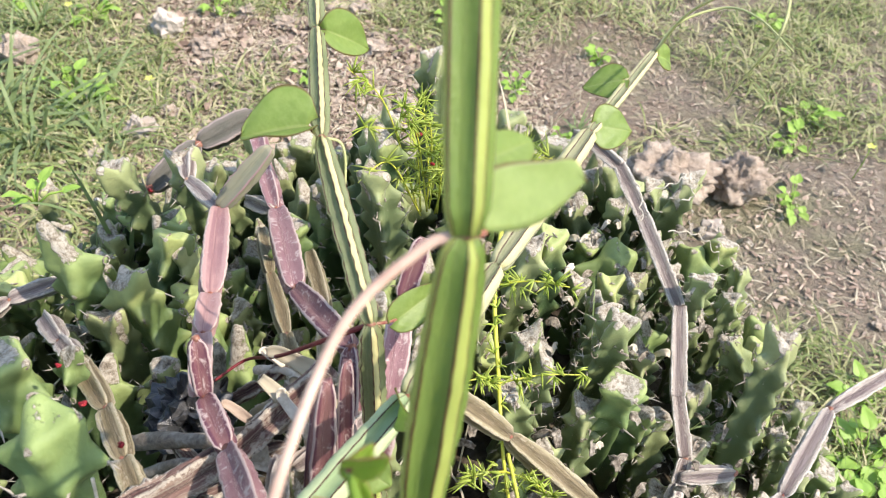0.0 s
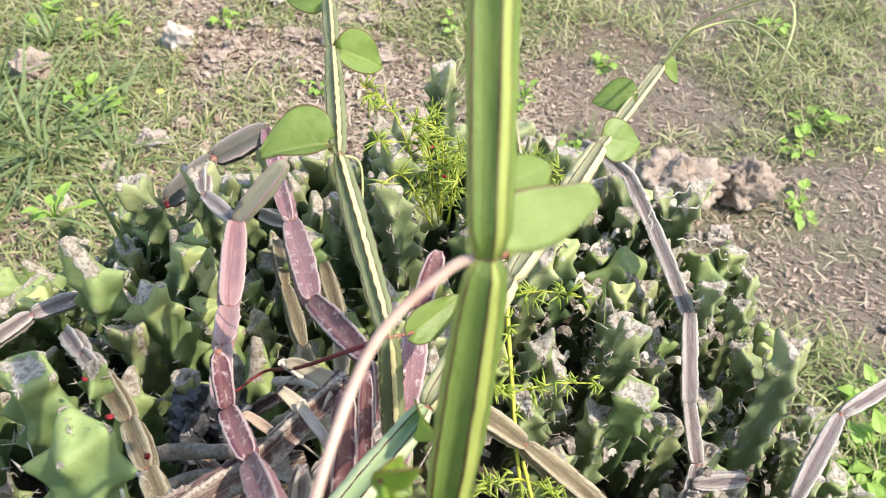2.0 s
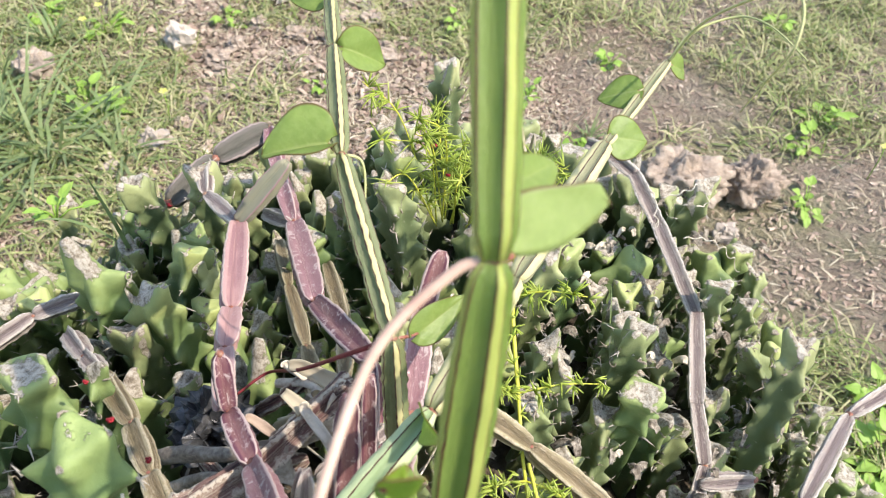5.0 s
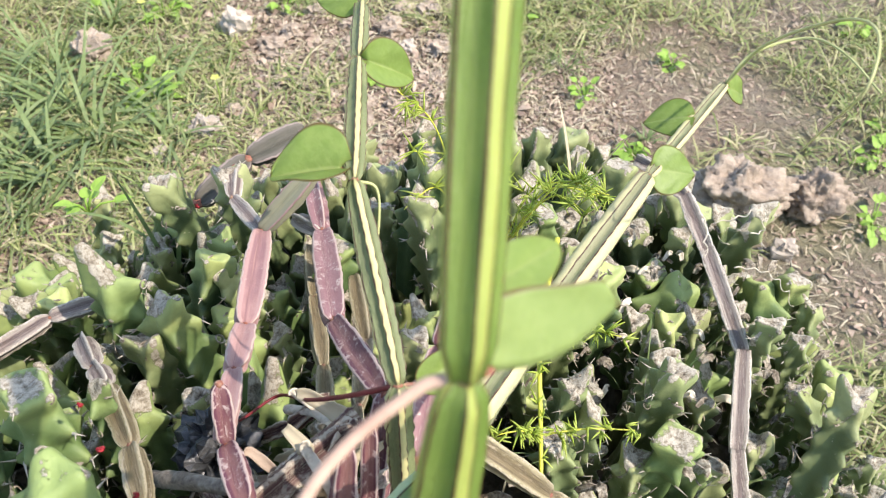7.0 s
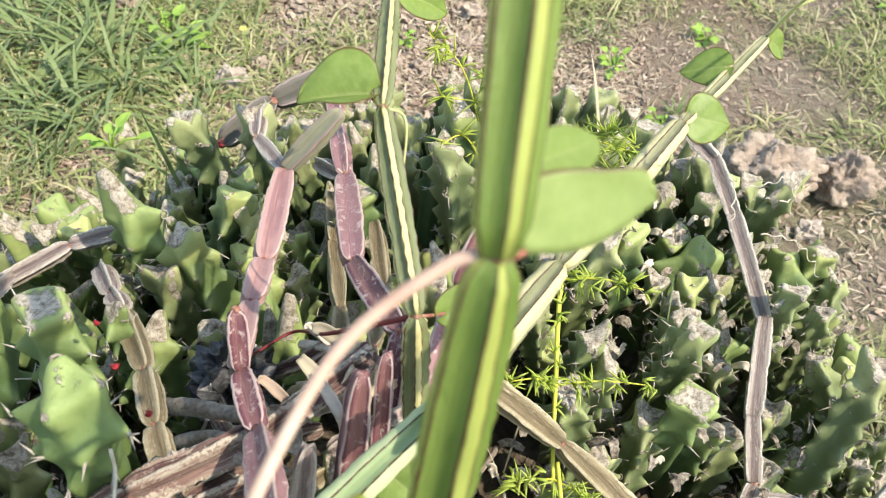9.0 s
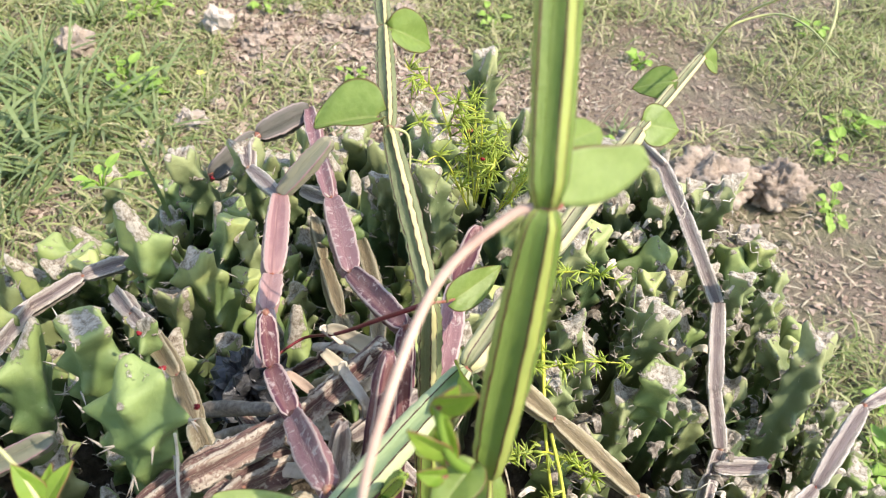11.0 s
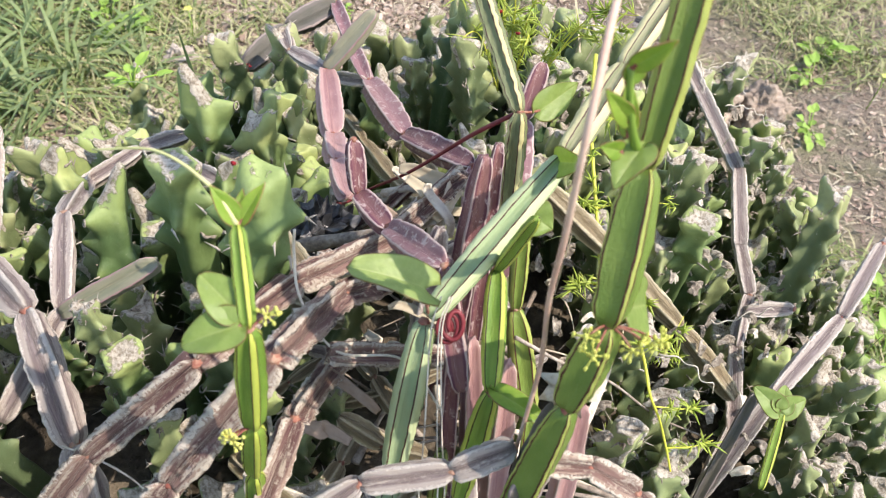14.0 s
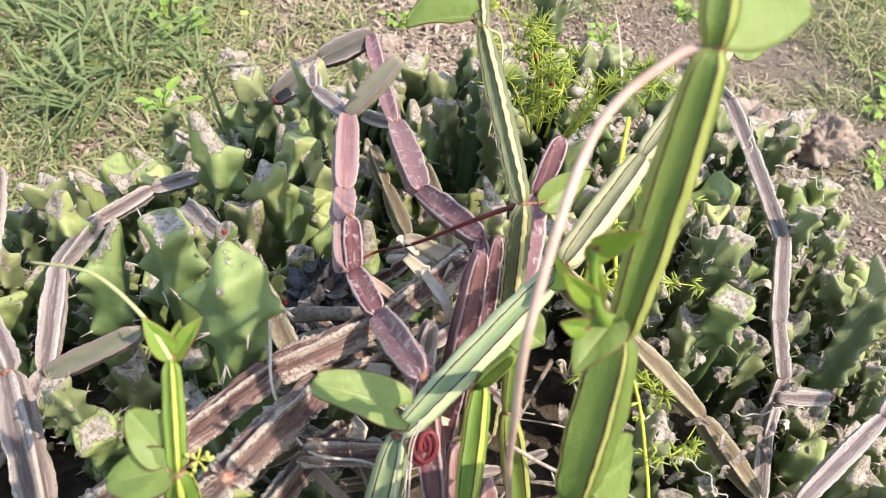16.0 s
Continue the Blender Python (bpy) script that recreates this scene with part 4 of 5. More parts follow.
for a, b, w, style, words in [
    ((-0.095, 0.34, 0.6), (-0.080, 0.382, 0.792), 0.019, "dark", "dark purple upright vine stem"), ((-0.075, 0.345, 0.6), (-0.071, 0.396, 0.790), 0.014, "dark", "dark purple upright vine stem"),
    ((-0.118, 0.32, 0.62), (-0.103, 0.362, 0.752), 0.018, "grey", "violet-grey upright vine stem"), ((-0.090, 0.26, 0.56), (-0.095, 0.303, 0.752), 0.013, "dark", "dark purple upright vine stem"),
    ((-0.07, 0.25, 0.56), (-0.083, 0.305, 0.72), 0.017, "purple", "pinkish upright vine stem"), ((-0.062, 0.24, 0.58), (-0.066, 0.28, 0.735), 0.018, "purple", "pinkish upright vine stem"),
    ((-0.1, 0.23, 0.57), (-0.098, 0.255, 0.68), 0.013, "green", "short green vine joint"), ((-0.03, 0.22, 0.6), (-0.028, 0.255, 0.735), 0.016, "purple", "pinkish upright vine stem"),
]:
    vine(words, chain([a, b], w, style, roll=w * 3000, taper=(0.7, 0.42), tooth=0.1))
vine("dark red vine joint with a pink lower joint", chain([(-0.058, 0.385, 0.68), (-0.050, 0.415, 0.725), (-0.044, 0.478, 0.742), (-0.033, 0.499, 0.776)], [0.02, 0.021, 0.0165], ["mauve", "mauve", "dark"], roll=40, flat=0.7))

# young green shoot in front
Y = [(-0.200, 0.225, 0.65), (-0.196, 0.222, 0.714), (-0.190, 0.217, 0.770), (-0.186, 0.222, 0.838), (-0.192, 0.252, 0.866)]
young = vine("young yellow-green winged vine shoot", chain(Y, [0.012, 0.0125, 0.0138, 0.0085], "young", roll=20, fat=0.3))
leaf(young, Y[3], (-0.190, 0.222, 0.840), (-0.213, 0.216, 0.835), (0.2, -0.3, 0.9), 0.018, 24, 0.4, blunt=0.5, label="small pointed green leaf")
leaf(young, Y[3], (-0.191, 0.227, 0.842), (-0.206, 0.238, 0.852), (0.3, -0.5, 0.8), 0.017, 16, 0.1, blunt=0.5)
leaf(young, Y[4], (-0.193, 0.254, 0.867), (-0.202, 0.260, 0.879), (0.6, -0.7, 0.3), 0.009, 25, 0.1, YOUNG_LEAF)
leaf(young, Y[4], (-0.190, 0.254, 0.867), (-0.182, 0.263, 0.879), (-0.5, -0.7, 0.5), 0.008, 25, 0.1, YOUNG_LEAF)
leaf(young, Y[4], (-0.192, 0.256, 0.867), (-0.191, 0.264, 0.874), (0, -0.8, 0.5), 0.005, 25, 0.1, YOUNG_LEAF)
thread("tendril", young, [Y[4], (-0.203, 0.262, 0.877), (-0.225, 0.275, 0.882), (-0.255, 0.285, 0.872)], 0.001, 0.0005, GREEN_TENDRIL)
flower_heads(young, (-0.190, 0.217, 0.770), [(-0.201, 0.212, 0.768), (-0.198, 0.208, 0.773)], 8)
flower_heads(young, (-0.187, 0.220, 0.836), [(-0.179, 0.226, 0.842)], 9)

# old brown stems lying to the near side
for pts, w, style, words in [
    ([(-0.085, 0.435, 0.73), (-0.135, 0.387, 0.711), (-0.187, 0.333, 0.731), (-0.229, 0.266, 0.745), (-0.291, 0.244, 0.686), (-0.34, 0.22, 0.62)], 0.0205, "brown", "old brown cracked vine stem lying over the clump"),
    ([(-0.135, 0.37, 0.69), (-0.160, 0.338, 0.716), (-0.185, 0.25, 0.775), (-0.238, 0.218, 0.71), (-0.29, 0.19, 0.62)], 0.0225, "brown", "old brown and cream vine stem lying over the clump"),
    ([(-0.15, 0.345, 0.65), (-0.163, 0.320, 0.672), (-0.180, 0.255, 0.71), (-0.2, 0.2, 0.68)], 0.0185, "brown", "old brown vine stem lying over the clump"),
    ([(-0.165, 0.293, 0.717), (-0.098, 0.317, 0.684)], 0.018, "brown", "short dark brown vine joint lying across"),
    ([(-0.130, 0.44, 0.67), (-0.115, 0.425, 0.70), (-0.085, 0.425, 0.735)], 0.017, "brown", "curled brown dried vine joint"),
    ([(-0.165, 0.47, 0.63), (-0.135, 0.46, 0.67), (-0.11, 0.465, 0.70)], 0.012, "brown", "thin dried vine end"),
    ([(-0.311, 0.536, 0.635), (-0.281, 0.499, 0.657), (-0.262, 0.479, 0.667), (-0.221, 0.424, 0.692), (-0.198, 0.385, 0.702), (-0.184, 0.362, 0.703)], 0.019, ["grey", "grey", "olive", "olive", "olive"], "greyish brown jointed vine chain hanging between the succulents"),
    ([(-0.428, 0.497, 0.700), (-0.414, 0.402, 0.657), (-0.360, 0.346, 0.675), (-0.317, 0.270, 0.645), (-0.29, 0.21, 0.60)], 0.026, "grey", "stout pale lilac vine stem with white margins"),
    ([(-0.395, 0.545, 0.60), (-0.362, 0.432, 0.675), (-0.345, 0.357, 0.663), (-0.373, 0.294, 0.628)], 0.0205, "grey", "grey-blue jointed vine stem"),
    ([(-0.343, 0.353, 0.664), (-0.279, 0.369, 0.702)], 0.0185, "sage", "green-brown vine joint pointing sideways"),
    ([(-0.40, 0.53, 0.60), (-0.352, 0.565, 0.618), (-0.315, 0.585, 0.62)], 0.018, "grey", "dried lilac vine joint among the succulents"),
    ([(-0.175, 0.2, 0.70), (-0.142, 0.214, 0.722), (-0.097, 0.216, 0.733), (-0.068, 0.221, 0.75)], 0.019, "grey", "grey vine stem lying low across the base"),
    ([(-0.058, 0.212, 0.752), (-0.031, 0.215, 0.743), (-0.007, 0.206, 0.734), (0.01, 0.195, 0.70)], 0.017, "brown", "pinkish brown vine joint lying low across the base"),
    ([(-0.2170, 0.1760, 0.7490), (-0.1900, 0.1840, 0.7380), (-0.165, 0.183, 0.735)], 0.017, "dark", "purple lilac vine joint lying low at the base"),
    ([(0.139, 0.289, 0.57), (0.152, 0.329, 0.607)], 0.009, "young", "thin yellow-green vine shoot"),
    ([(0.11, 0.30, 0.5), (0.14, 0.349, 0.60)], 0.012, "slate", "dark green vine joint"),
]:
    top = vine(words, chain(pts, w, style, roll=w * 1900, fat=0.3 if style != "brown" else 0.15, flat=0.8, taper=(0.72, 0.68) if style == "brown" else (0.55, 0.5)))
    if "shoot" in words:
        for tip in ((0.131, 0.341, 0.622), (0.170, 0.336, 0.615), (0.157, 0.346, 0.618)):
            leaf(top, (0.152, 0.329, 0.607), (0.150, 0.331, 0.609), tip, (0, -0.7, 0.7), 0.018, 18, 0.3, blunt=0.6)
broken = vine("broken dark green vine joint with a white torn end", chain([(-0.066, 0.202, 0.735), (-0.046, 0.232, 0.77)], 0.021, "slate", roll=40, taper=(0.8, 0.75)))
v, f = lump((0.012, 0.008, 0.012), 5, 0.6, 5)
part("torn_end", mesh("torn_end", [q + Vector((-0.043, 0.237, 0.777)) for q in v], f, FIBRE), broken, "white papery torn end")

# ---- more of the clump ----
spots = [(row[1], row[2], row[4]) for row in CHOSEN]
fill = random.Random(11)
tries = 0
OUTLYING = []                                            # stems on the far and outer side, joined with the bank
while tries < 12000 and len(spots) < 430:
    tries += 1
    x, y = fill.uniform(-0.62, 0.37), fill.uniform(0.0, 0.95)
    inside = clump_edge(x, y)
    if math.hypot((x + 0.11) / 0.47, (y - 0.46) / 0.47) > 1.1 or (-0.225 < x < 0.02 and y < 0.5):
        continue
    if min(math.hypot(x - a, y - b) for a, b, _ in spots) < 0.026:
        continue
    z = (clump_top(x, y) - fill.uniform(0.008, 0.062)) * (0.35 + 0.65 * inside)
    if y < 0.25 and abs(x + 0.1) < 0.3:
        z -= 0.1
    if -0.33 < x < -0.24 and y < 0.42:
        z -= 0.07
    low = [q.z for q in VINE_POINTS if abs(q.x - x) < 0.032 and -0.03 < q.y - y < 0.032]
    if low:
        z = min(z, min(low) - 0.03)
    if z < mound(x, y) + 0.03:
        continue
    right = x > -0.02
    if y > 0.75 or x < -0.5 or y < 0.08:
        OUTLYING.append((x, y, z, fill.uniform(0, 360), fill.uniform(-12, 12) - 14 * (y - 0.5), fill.uniform(-12, 12) + 26 * (x + 0.1), fill.randrange(12)))
        spots.append((x, y, 1.0))
        continue
    kind = fill.randrange(6, 12) if fill.random() < (0.78 if right else 0.4) else fill.randrange(0, 6)
    plant_succulent(kind, x, y, z, fill.uniform(0.8, 1.12), fill.uniform(0, 360), fill.uniform(-12, 12) - 14 * (y - 0.5), fill.uniform(-12, 12) + 26 * (x + 0.1))
    spots.append((x, y, 1.0))



def flank():
    """The clump's outer slopes: many stems leaning outward, in one mesh."""
    r = random.Random(77)
    shapes = []
    for plan in PLANS:
        v, f, tip, run, pit = stem_body(plan, 26, 24)
        shapes.append((np.array([tuple(p) for p in v]), f, (np.array(tip), np.array(run), np.array(pit))))
    verts, faces, tips, runs, pits, placed = [], [], [], [], [], []
    stand = []
    for x, y, z, turn, lean_x, lean_y, kind in OUTLYING:
        tilt = pose(0, 0, 0, lean_x, lean_y, turn)
        stand.append((shapes[kind], Matrix.Translation(Vector((x, y, z)) - tilt.to_3x3() @ Vector((0, 0, STEM))) @ tilt, 1.0))
    for _ in range(6000):
        a, d = r.uniform(0, 2 * math.pi), r.uniform(1.12, 1.62)
        x, y = -0.11 + 0.47 * d * math.cos(a), 0.46 + 0.47 * d * math.sin(a)
        if any(math.hypot(x - p, y - q) < 0.05 for p, q in placed):
            continue
        placed.append((x, y))
        lean = pose(x, y, mound(x, y) - 0.05, 0, 0, math.degrees(a)) @ pose(0, 0, 0, 0, 26 + r.uniform(-10, 10), r.uniform(0, 360))
        stand.append((shapes[r.randrange(12)], lean, r.uniform(0.62, 0.85)))
    for (co, polys, (tip, run, pit)), lean, size in stand:
        m = np.array(lean)
        base = len(verts)
        verts += (co @ m[:3, :3].T * size + m[:3, 3]).tolist()
        faces += [tuple(i + base for i in p) for p in polys]
        tips += tip.tolist()
        runs += run.tolist()
        pits += pit.tolist()
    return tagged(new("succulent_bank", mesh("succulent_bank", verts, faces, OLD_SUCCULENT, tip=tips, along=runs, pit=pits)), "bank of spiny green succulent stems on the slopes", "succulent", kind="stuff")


flank()
# low stems and dried joints in the dim heart of the clump
for k, (x, y, z) in enumerate([(-0.2, 0.30, 0.635), (-0.165, 0.25, 0.625), (-0.12, 0.24, 0.61), (-0.23, 0.24, 0.63), (-0.06, 0.30, 0.615), (-0.14, 0.32, 0.63), (-0.01, 0.25, 0.60), (-0.2, 0.36, 0.645), (-0.105, 0.40, 0.635), (-0.05, 0.44, 0.64), (-0.16, 0.42, 0.64), (-0.26, 0.29, 0.66)]):
    plant_succulent(fill.randrange(6, 12), x, y, z, 1.0, fill.uniform(0, 360), fill.uniform(-15, 15), fill.uniform(-15, 15))
for k in range(26):
    p = Vector((fill.uniform(-0.22, -0.05), fill.uniform(0.22, 0.42), 0))
    p.z = 0.60 + 0.16 * (p.y - 0.2) + fill.uniform(0.0, 0.05)
    a, tilt = fill.uniform(0, 6.28), fill.uniform(-0.1, 0.12)
    d = Vector((math.cos(a), math.sin(a), tilt)).normalized() * fill.uniform(0.018, 0.034)
    vine("curled dried vine joint fallen into the clump", chain([p - d, p, p + d + Vector((0, 0, fill.uniform(-0.01, 0.02)))], fill.uniform(0.009, 0.015), fill.choice(["brown", "olive", "grey", "olive"]), roll=fill.uniform(0, 90), flat=fill.uniform(0.4, 0.8)), "fallen dried vine joints")

# ---- feathery fern, fibres and small things in the clump ----


def feather(parent, points, r, seed, needles, reach, spread=0.006):
    """A thin stem with whorls of needle leaves."""
    rng = random.Random(seed)
    stem = thread("fern_stem", parent, points, r, r * 0.45, FERN_STEM, "", 12, 6)
    path = spline(points, 12)
    pieces = []
    for k in range(needles):
        p = path[rng.randrange(3, len(path))] + Vector((rng.gauss(0, 1), rng.gauss(0, 1), rng.gauss(0, 1))) * spread * 0.3
        d = Vector((rng.gauss(0, 1), rng.gauss(0, 1), rng.gauss(0.2, 1))).normalized()
        for m in range(rng.randrange(3, 7)):
            w = (d + Vector((rng.gauss(0, 0.6), rng.gauss(0, 0.6), rng.gauss(0, 0.6)))).normalized()
            ln = reach * rng.uniform(0.5, 1.1)
            pieces.append(tube([p, p + w * ln * 0.5 + Vector((0, 0, 0.0006)), p + w * ln], [0.0008, 0.0007, 0.0002], 4))
    v, f = joined(pieces)
    tagged(part("needle_leaves", mesh("needle_leaves", v, f, FERN), stem), kind="stuff")
    return stem


fern = thing("asparagus_fern", "wiry yellow-green fern stem with feathery needle leaves", "fern")
FS = [(0.030, 0.60, 0.715), (0.020, 0.53, 0.700), (0.024, 0.472, 0.664), (0.030, 0.425, 0.628), (0.045, 0.395, 0.575), (0.075, 0.38, 0.50)]
feather(fern, FS, 0.0019, 1, 26, 0.01)
for k, (base, way) in enumerate([(1, (0.05, -0.01, 0.012)), (2, (-0.03, -0.01, 0.012)), (2, (0.062, 0.012, -0.004)), (3, (0.035, -0.02, 0.0)), (3, (-0.03, -0.015, 0.01)), (4, (0.05, -0.01, 0.02)), (4, (-0.035, -0.015, 0.012)), (5, (0.03, -0.03, 0.01)), (5, (-0.03, -0.02, 0.0))]):
    b = Vector(FS[base])
    w = Vector(way)
    feather(fern, [b, b + w * 0.5 + Vector((0, 0, 0.005)), b + w], 0.0008, 20 + k, 14, 0.013)
back = thing("asparagus_fern", "bushy bright green feathery fern with red berries behind it", "fern")
FB = Vector((-0.018, 0.72, 0.59))
for k in range(13):
    rng = random.Random(70 + k)
    out = Vector((rng.uniform(-0.095, 0.12), rng.uniform(-0.12, 0.07), rng.uniform(0.07, 0.16)))
    mid = FB + out * 0.55 + Vector((rng.uniform(-0.012, 0.012), 0, 0.032))
    feather(back, [FB + Vector((out.x * 0.2, out.y * 0.2, 0)), mid, FB + out], 0.0009, 90 + k, 12, 0.019)


def berry(x, y, z, r, words):
    top = thing("red_flower", words, "flower", "small red flowers", at=(x, y, z))
    rng = random.Random(int(abs(x) * 1e4))
    for k in range(5):
        v, f = lump((r, r * 0.7, r * 0.8), k, 0.4, 4, 6, 8)
        o = Vector((rng.uniform(-1, 1), rng.uniform(-1, 1), rng.uniform(-0.5, 1))) * r * 0.8
        part("petal", mesh("petal", [q + o for q in v], f, CALYX), top)
    return top


for x, y, z, r in [(-0.036, 0.738, 0.664, 0.0045), (-0.024, 0.684, 0.676, 0.0035), (-0.212, 0.392, 0.748, 0.0035), (-0.188, 0.372, 0.742, 0.0035), (-0.283, 0.716, 0.6, 0.0032), (-0.235, 0.42, 0.742, 0.003)]:
    berry(x, y, z, r * 0.42, "tiny dark red flower among the stems")


def scrap():
    v, f = lump((0.024, 0.022, 0.022), 4, 0.55, 7, 22, 30)
    v = [q * (1 + 0.14 * abs(noise.noise(q * 160))) + Vector((-0.186, 0.455, 0.638)) for q in v]
    return tagged(new("plastic_scrap", mesh("plastic_scrap", v, f, PLASTIC, smooth=False)), "crumpled dark blue-black plastic scrap between stems", "plastic scrap")


scrap()


def twig(points, r0, r1, material, words, name="dry_twig", group="dry twigs"):
    path = spline(points, 8)
    radii = [(r0 + (r1 - r0) * k / (len(path) - 1)) * (1 + 0.18 * noise.noise(path[k] * 90)) for k in range(len(path))]
    v, f = tube(path, radii, 7)
    return tagged(new(name, mesh(name, v, f, material)), words, "twig", group)


twig([(-0.185, 0.337, 0.772), (-0.186, 0.334, 0.755), (-0.181, 0.314, 0.739), (-0.160, 0.294, 0.719), (-0.123, 0.288, 0.722), (-0.1, 0.27, 0.70)], 0.0009, 0.0007, FIBRE, "pale thread hanging in a loop", "dry_tendril", "dry tendrils")
twig([(-0.222, 0.43, 0.64), (-0.19, 0.415, 0.672), (-0.15, 0.40, 0.70), (-0.118, 0.395, 0.715)], 0.006, 0.004, BARK, "grey weathered twig lying among stems")
twig([(-0.2, 0.40, 0.655), (-0.165, 0.39, 0.69), (-0.12, 0.37, 0.70)], 0.0045, 0.003, BARK, "grey weathered twig lying among stems")
twig([(-0.055, 0.318, 0.705), (-0.02, 0.315, 0.682), (0.02, 0.33, 0.64), (0.07, 0.34, 0.58), (0.115, 0.345, 0.545)], 0.0013, 0.0007, BARK, "greyish bare root across the base", "bare_root", "bare roots")
twig([(-0.318, 0.262, 0.66), (-0.29, 0.25, 0.665), (-0.268, 0.24, 0.655), (-0.255, 0.225, 0.64)], 0.0006, 0.0005, FIBRE, "pale thread hanging in a loop", "dry_tendril", "dry tendrils")
twig([(-0.14, 0.47, 0.672), (-0.118, 0.458, 0.69), (-0.1, 0.44, 0.70)], 0.0035, 0.002, FIBRE, "pale broken twig end")
rng = random.Random(5)
for k in range(44):
    x, y = rng.uniform(-0.22, 0.02), rng.uniform(0.24, 0.46)
    z = mound(x, y) + rng.uniform(0.01, 0.09)
    a, ln = rng.uniform(0, 6.28), rng.uniform(0.02, 0.055)
    d = Vector((math.cos(a), math.sin(a), rng.uniform(-0.3, 0.6))) * ln
    p = Vector((x, y, z))
    twig([p - d, p + Vector((0, 0, rng.uniform(0, 0.012))), p + d], rng.uniform(0.0008, 0.003), 0.0006, rng.choice([BARK, FIBRE, BARK]), "thin dry twig in the heart of the clump")


def curly(p, way, length, turns, radius, seed):
    """A dry tendril wound like a loose spring."""
    p, d = Vector(p), Vector(way).normalized()
    u, w = axes(d)
    path = []
    for k in range(turns * 8 + 1):
        f = k / (turns * 8)
        a = f * turns * 2 * math.pi + seed
        path.append(p + d * length * f + (u * math.cos(a) + w * math.sin(a)) * radius * (0.4 + 1.4 * f * f) + Vector((0, 0, 0.012 * math.sin(f * 3 + seed))) + u * 0.006 * math.sin(f * 4 + seed * 2))
    v, f = tube(path, [0.00075 - 0.0004 * k / len(path) for k in range(len(path))], 5)
    return tagged(new("dry_tendril", mesh("dry_tendril", v, f, FIBRE)), "curled pale dry tendril on the succulents", "tendril", "dry tendrils")


for k, (p, way, length, turns) in enumerate([((0.186, 0.735, 0.612), (0.9, 0.2, 0.1), 0.05, 4), ((0.205, 0.70, 0.59), (0.9, -0.3, -0.2), 0.06, 5), ((0.165, 0.715, 0.62), (0.3, -0.6, 0.4), 0.03, 3), ((0.225, 0.735, 0.60), (0.2, 0.3, 0.9), 0.035, 3),
                                             ((0.13, 0.43, 0.60), (0.8, -0.5, 0.2), 0.04, 3), ((0.06, 0.36, 0.64), (0.7, -0.5, -0.3), 0.05, 3), ((-0.02, 0.25, 0.70), (0.5, -0.2, 0.6), 0.04, 2), ((-0.25, 0.6, 0.63), (-0.6, -0.3, 0.3), 0.035, 3)][:6]):
    curly(p, way, length, turns, 0.0022, k)


def ribbon(points, width, words, seed, material=FIBRE):
    """A dry papery strip, cupped along its length."""
    path = spline(points, 8)
    verts, faces = [], []
    for k, p in enumerate(path):
        d = path[min(k + 1, len(path) - 1)] - path[max(k - 1, 0)]
        u, n = axes(d)
        s = k / (len(path) - 1)
        w = width * (0.35 + 0.65 * math.sin(math.pi * (0.12 + 0.8 * s))) * (1 + 0.3 * noise.noise(Vector((s * 6, seed, 0))))
        a = 1.1 * noise.noise(Vector((s * 2.2, seed * 3, 1)))
        u, n = u * math.cos(a) + n * math.sin(a), n * math.cos(a) - u * math.sin(a)
        for q in (-1, -0.5, 0, 0.5, 1):
            verts.append(p + u * w * q * 0.5 + n * w * 0.22 * (q * q))
    for k in range(len(path) - 1):
        for q in range(4):
            i = k * 5 + q
            faces.append((i, i + 1, i + 6, i + 5))
    ob = tagged(new("dry_strip", mesh("dry_strip", verts, faces, material)), words, "dry leaf", "dry papery strips")
    m = ob.modifiers.new("thickness", "SOLIDIFY")
    m.thickness = 0.0006
    return ob


ribbon([(0.021, 0.349, 0.668), (0.012, 0.325, 0.66), (-0.005, 0.29, 0.655), (-0.018, 0.27, 0.63)], 0.0045, "white papery dried leaf strip", 1)
ribbon([(-0.135, 0.43, 0.675), (-0.12, 0.42, 0.70), (-0.105, 0.41, 0.715)], 0.016, "tan papery dried leaf strip", 7, STRAW)
ribbon([(-0.15, 0.40, 0.68), (-0.13, 0.395, 0.695), (-0.115, 0.385, 0.70)], 0.015, "tan papery dried leaf strip", 8)
ribbon([(-0.12, 0.46, 0.66), (-0.11, 0.45, 0.69), (-0.108, 0.44, 0.71)], 0.011, "tan papery dried leaf strip", 9)
ribbon([(-0.118, 0.41, 0.70), (-0.10, 0.415, 0.715), (-0.088, 0.43, 0.735)], 0.014, "brown papery dried leaf strip", 5)
ribbon([(-0.17, 0.37, 0.69), (-0.15, 0.36, 0.70), (-0.125, 0.36, 0.70)], 0.012, "brown papery dried leaf strip", 6)
for k in range(260):
    x, y = rng.uniform(-0.02, 0.33), rng.uniform(0.3, 0.78)
    z = clump_top(x, y) - rng.uniform(0.02, 0.07)
    a = rng.uniform(0, 6.28)
    d = Vector((math.cos(a), math.sin(a), rng.uniform(-0.4, 0.7))) * rng.uniform(0.004, 0.009)
    p = Vector((x, y, z))
    ribbon([p - d, p + Vector((0, 0, 0.006)), p + d], rng.uniform(0.003, 0.0075), "curled pale dried flake on the succulents", k + 10, FIBRE if k % 7 == 0 else CRUST)


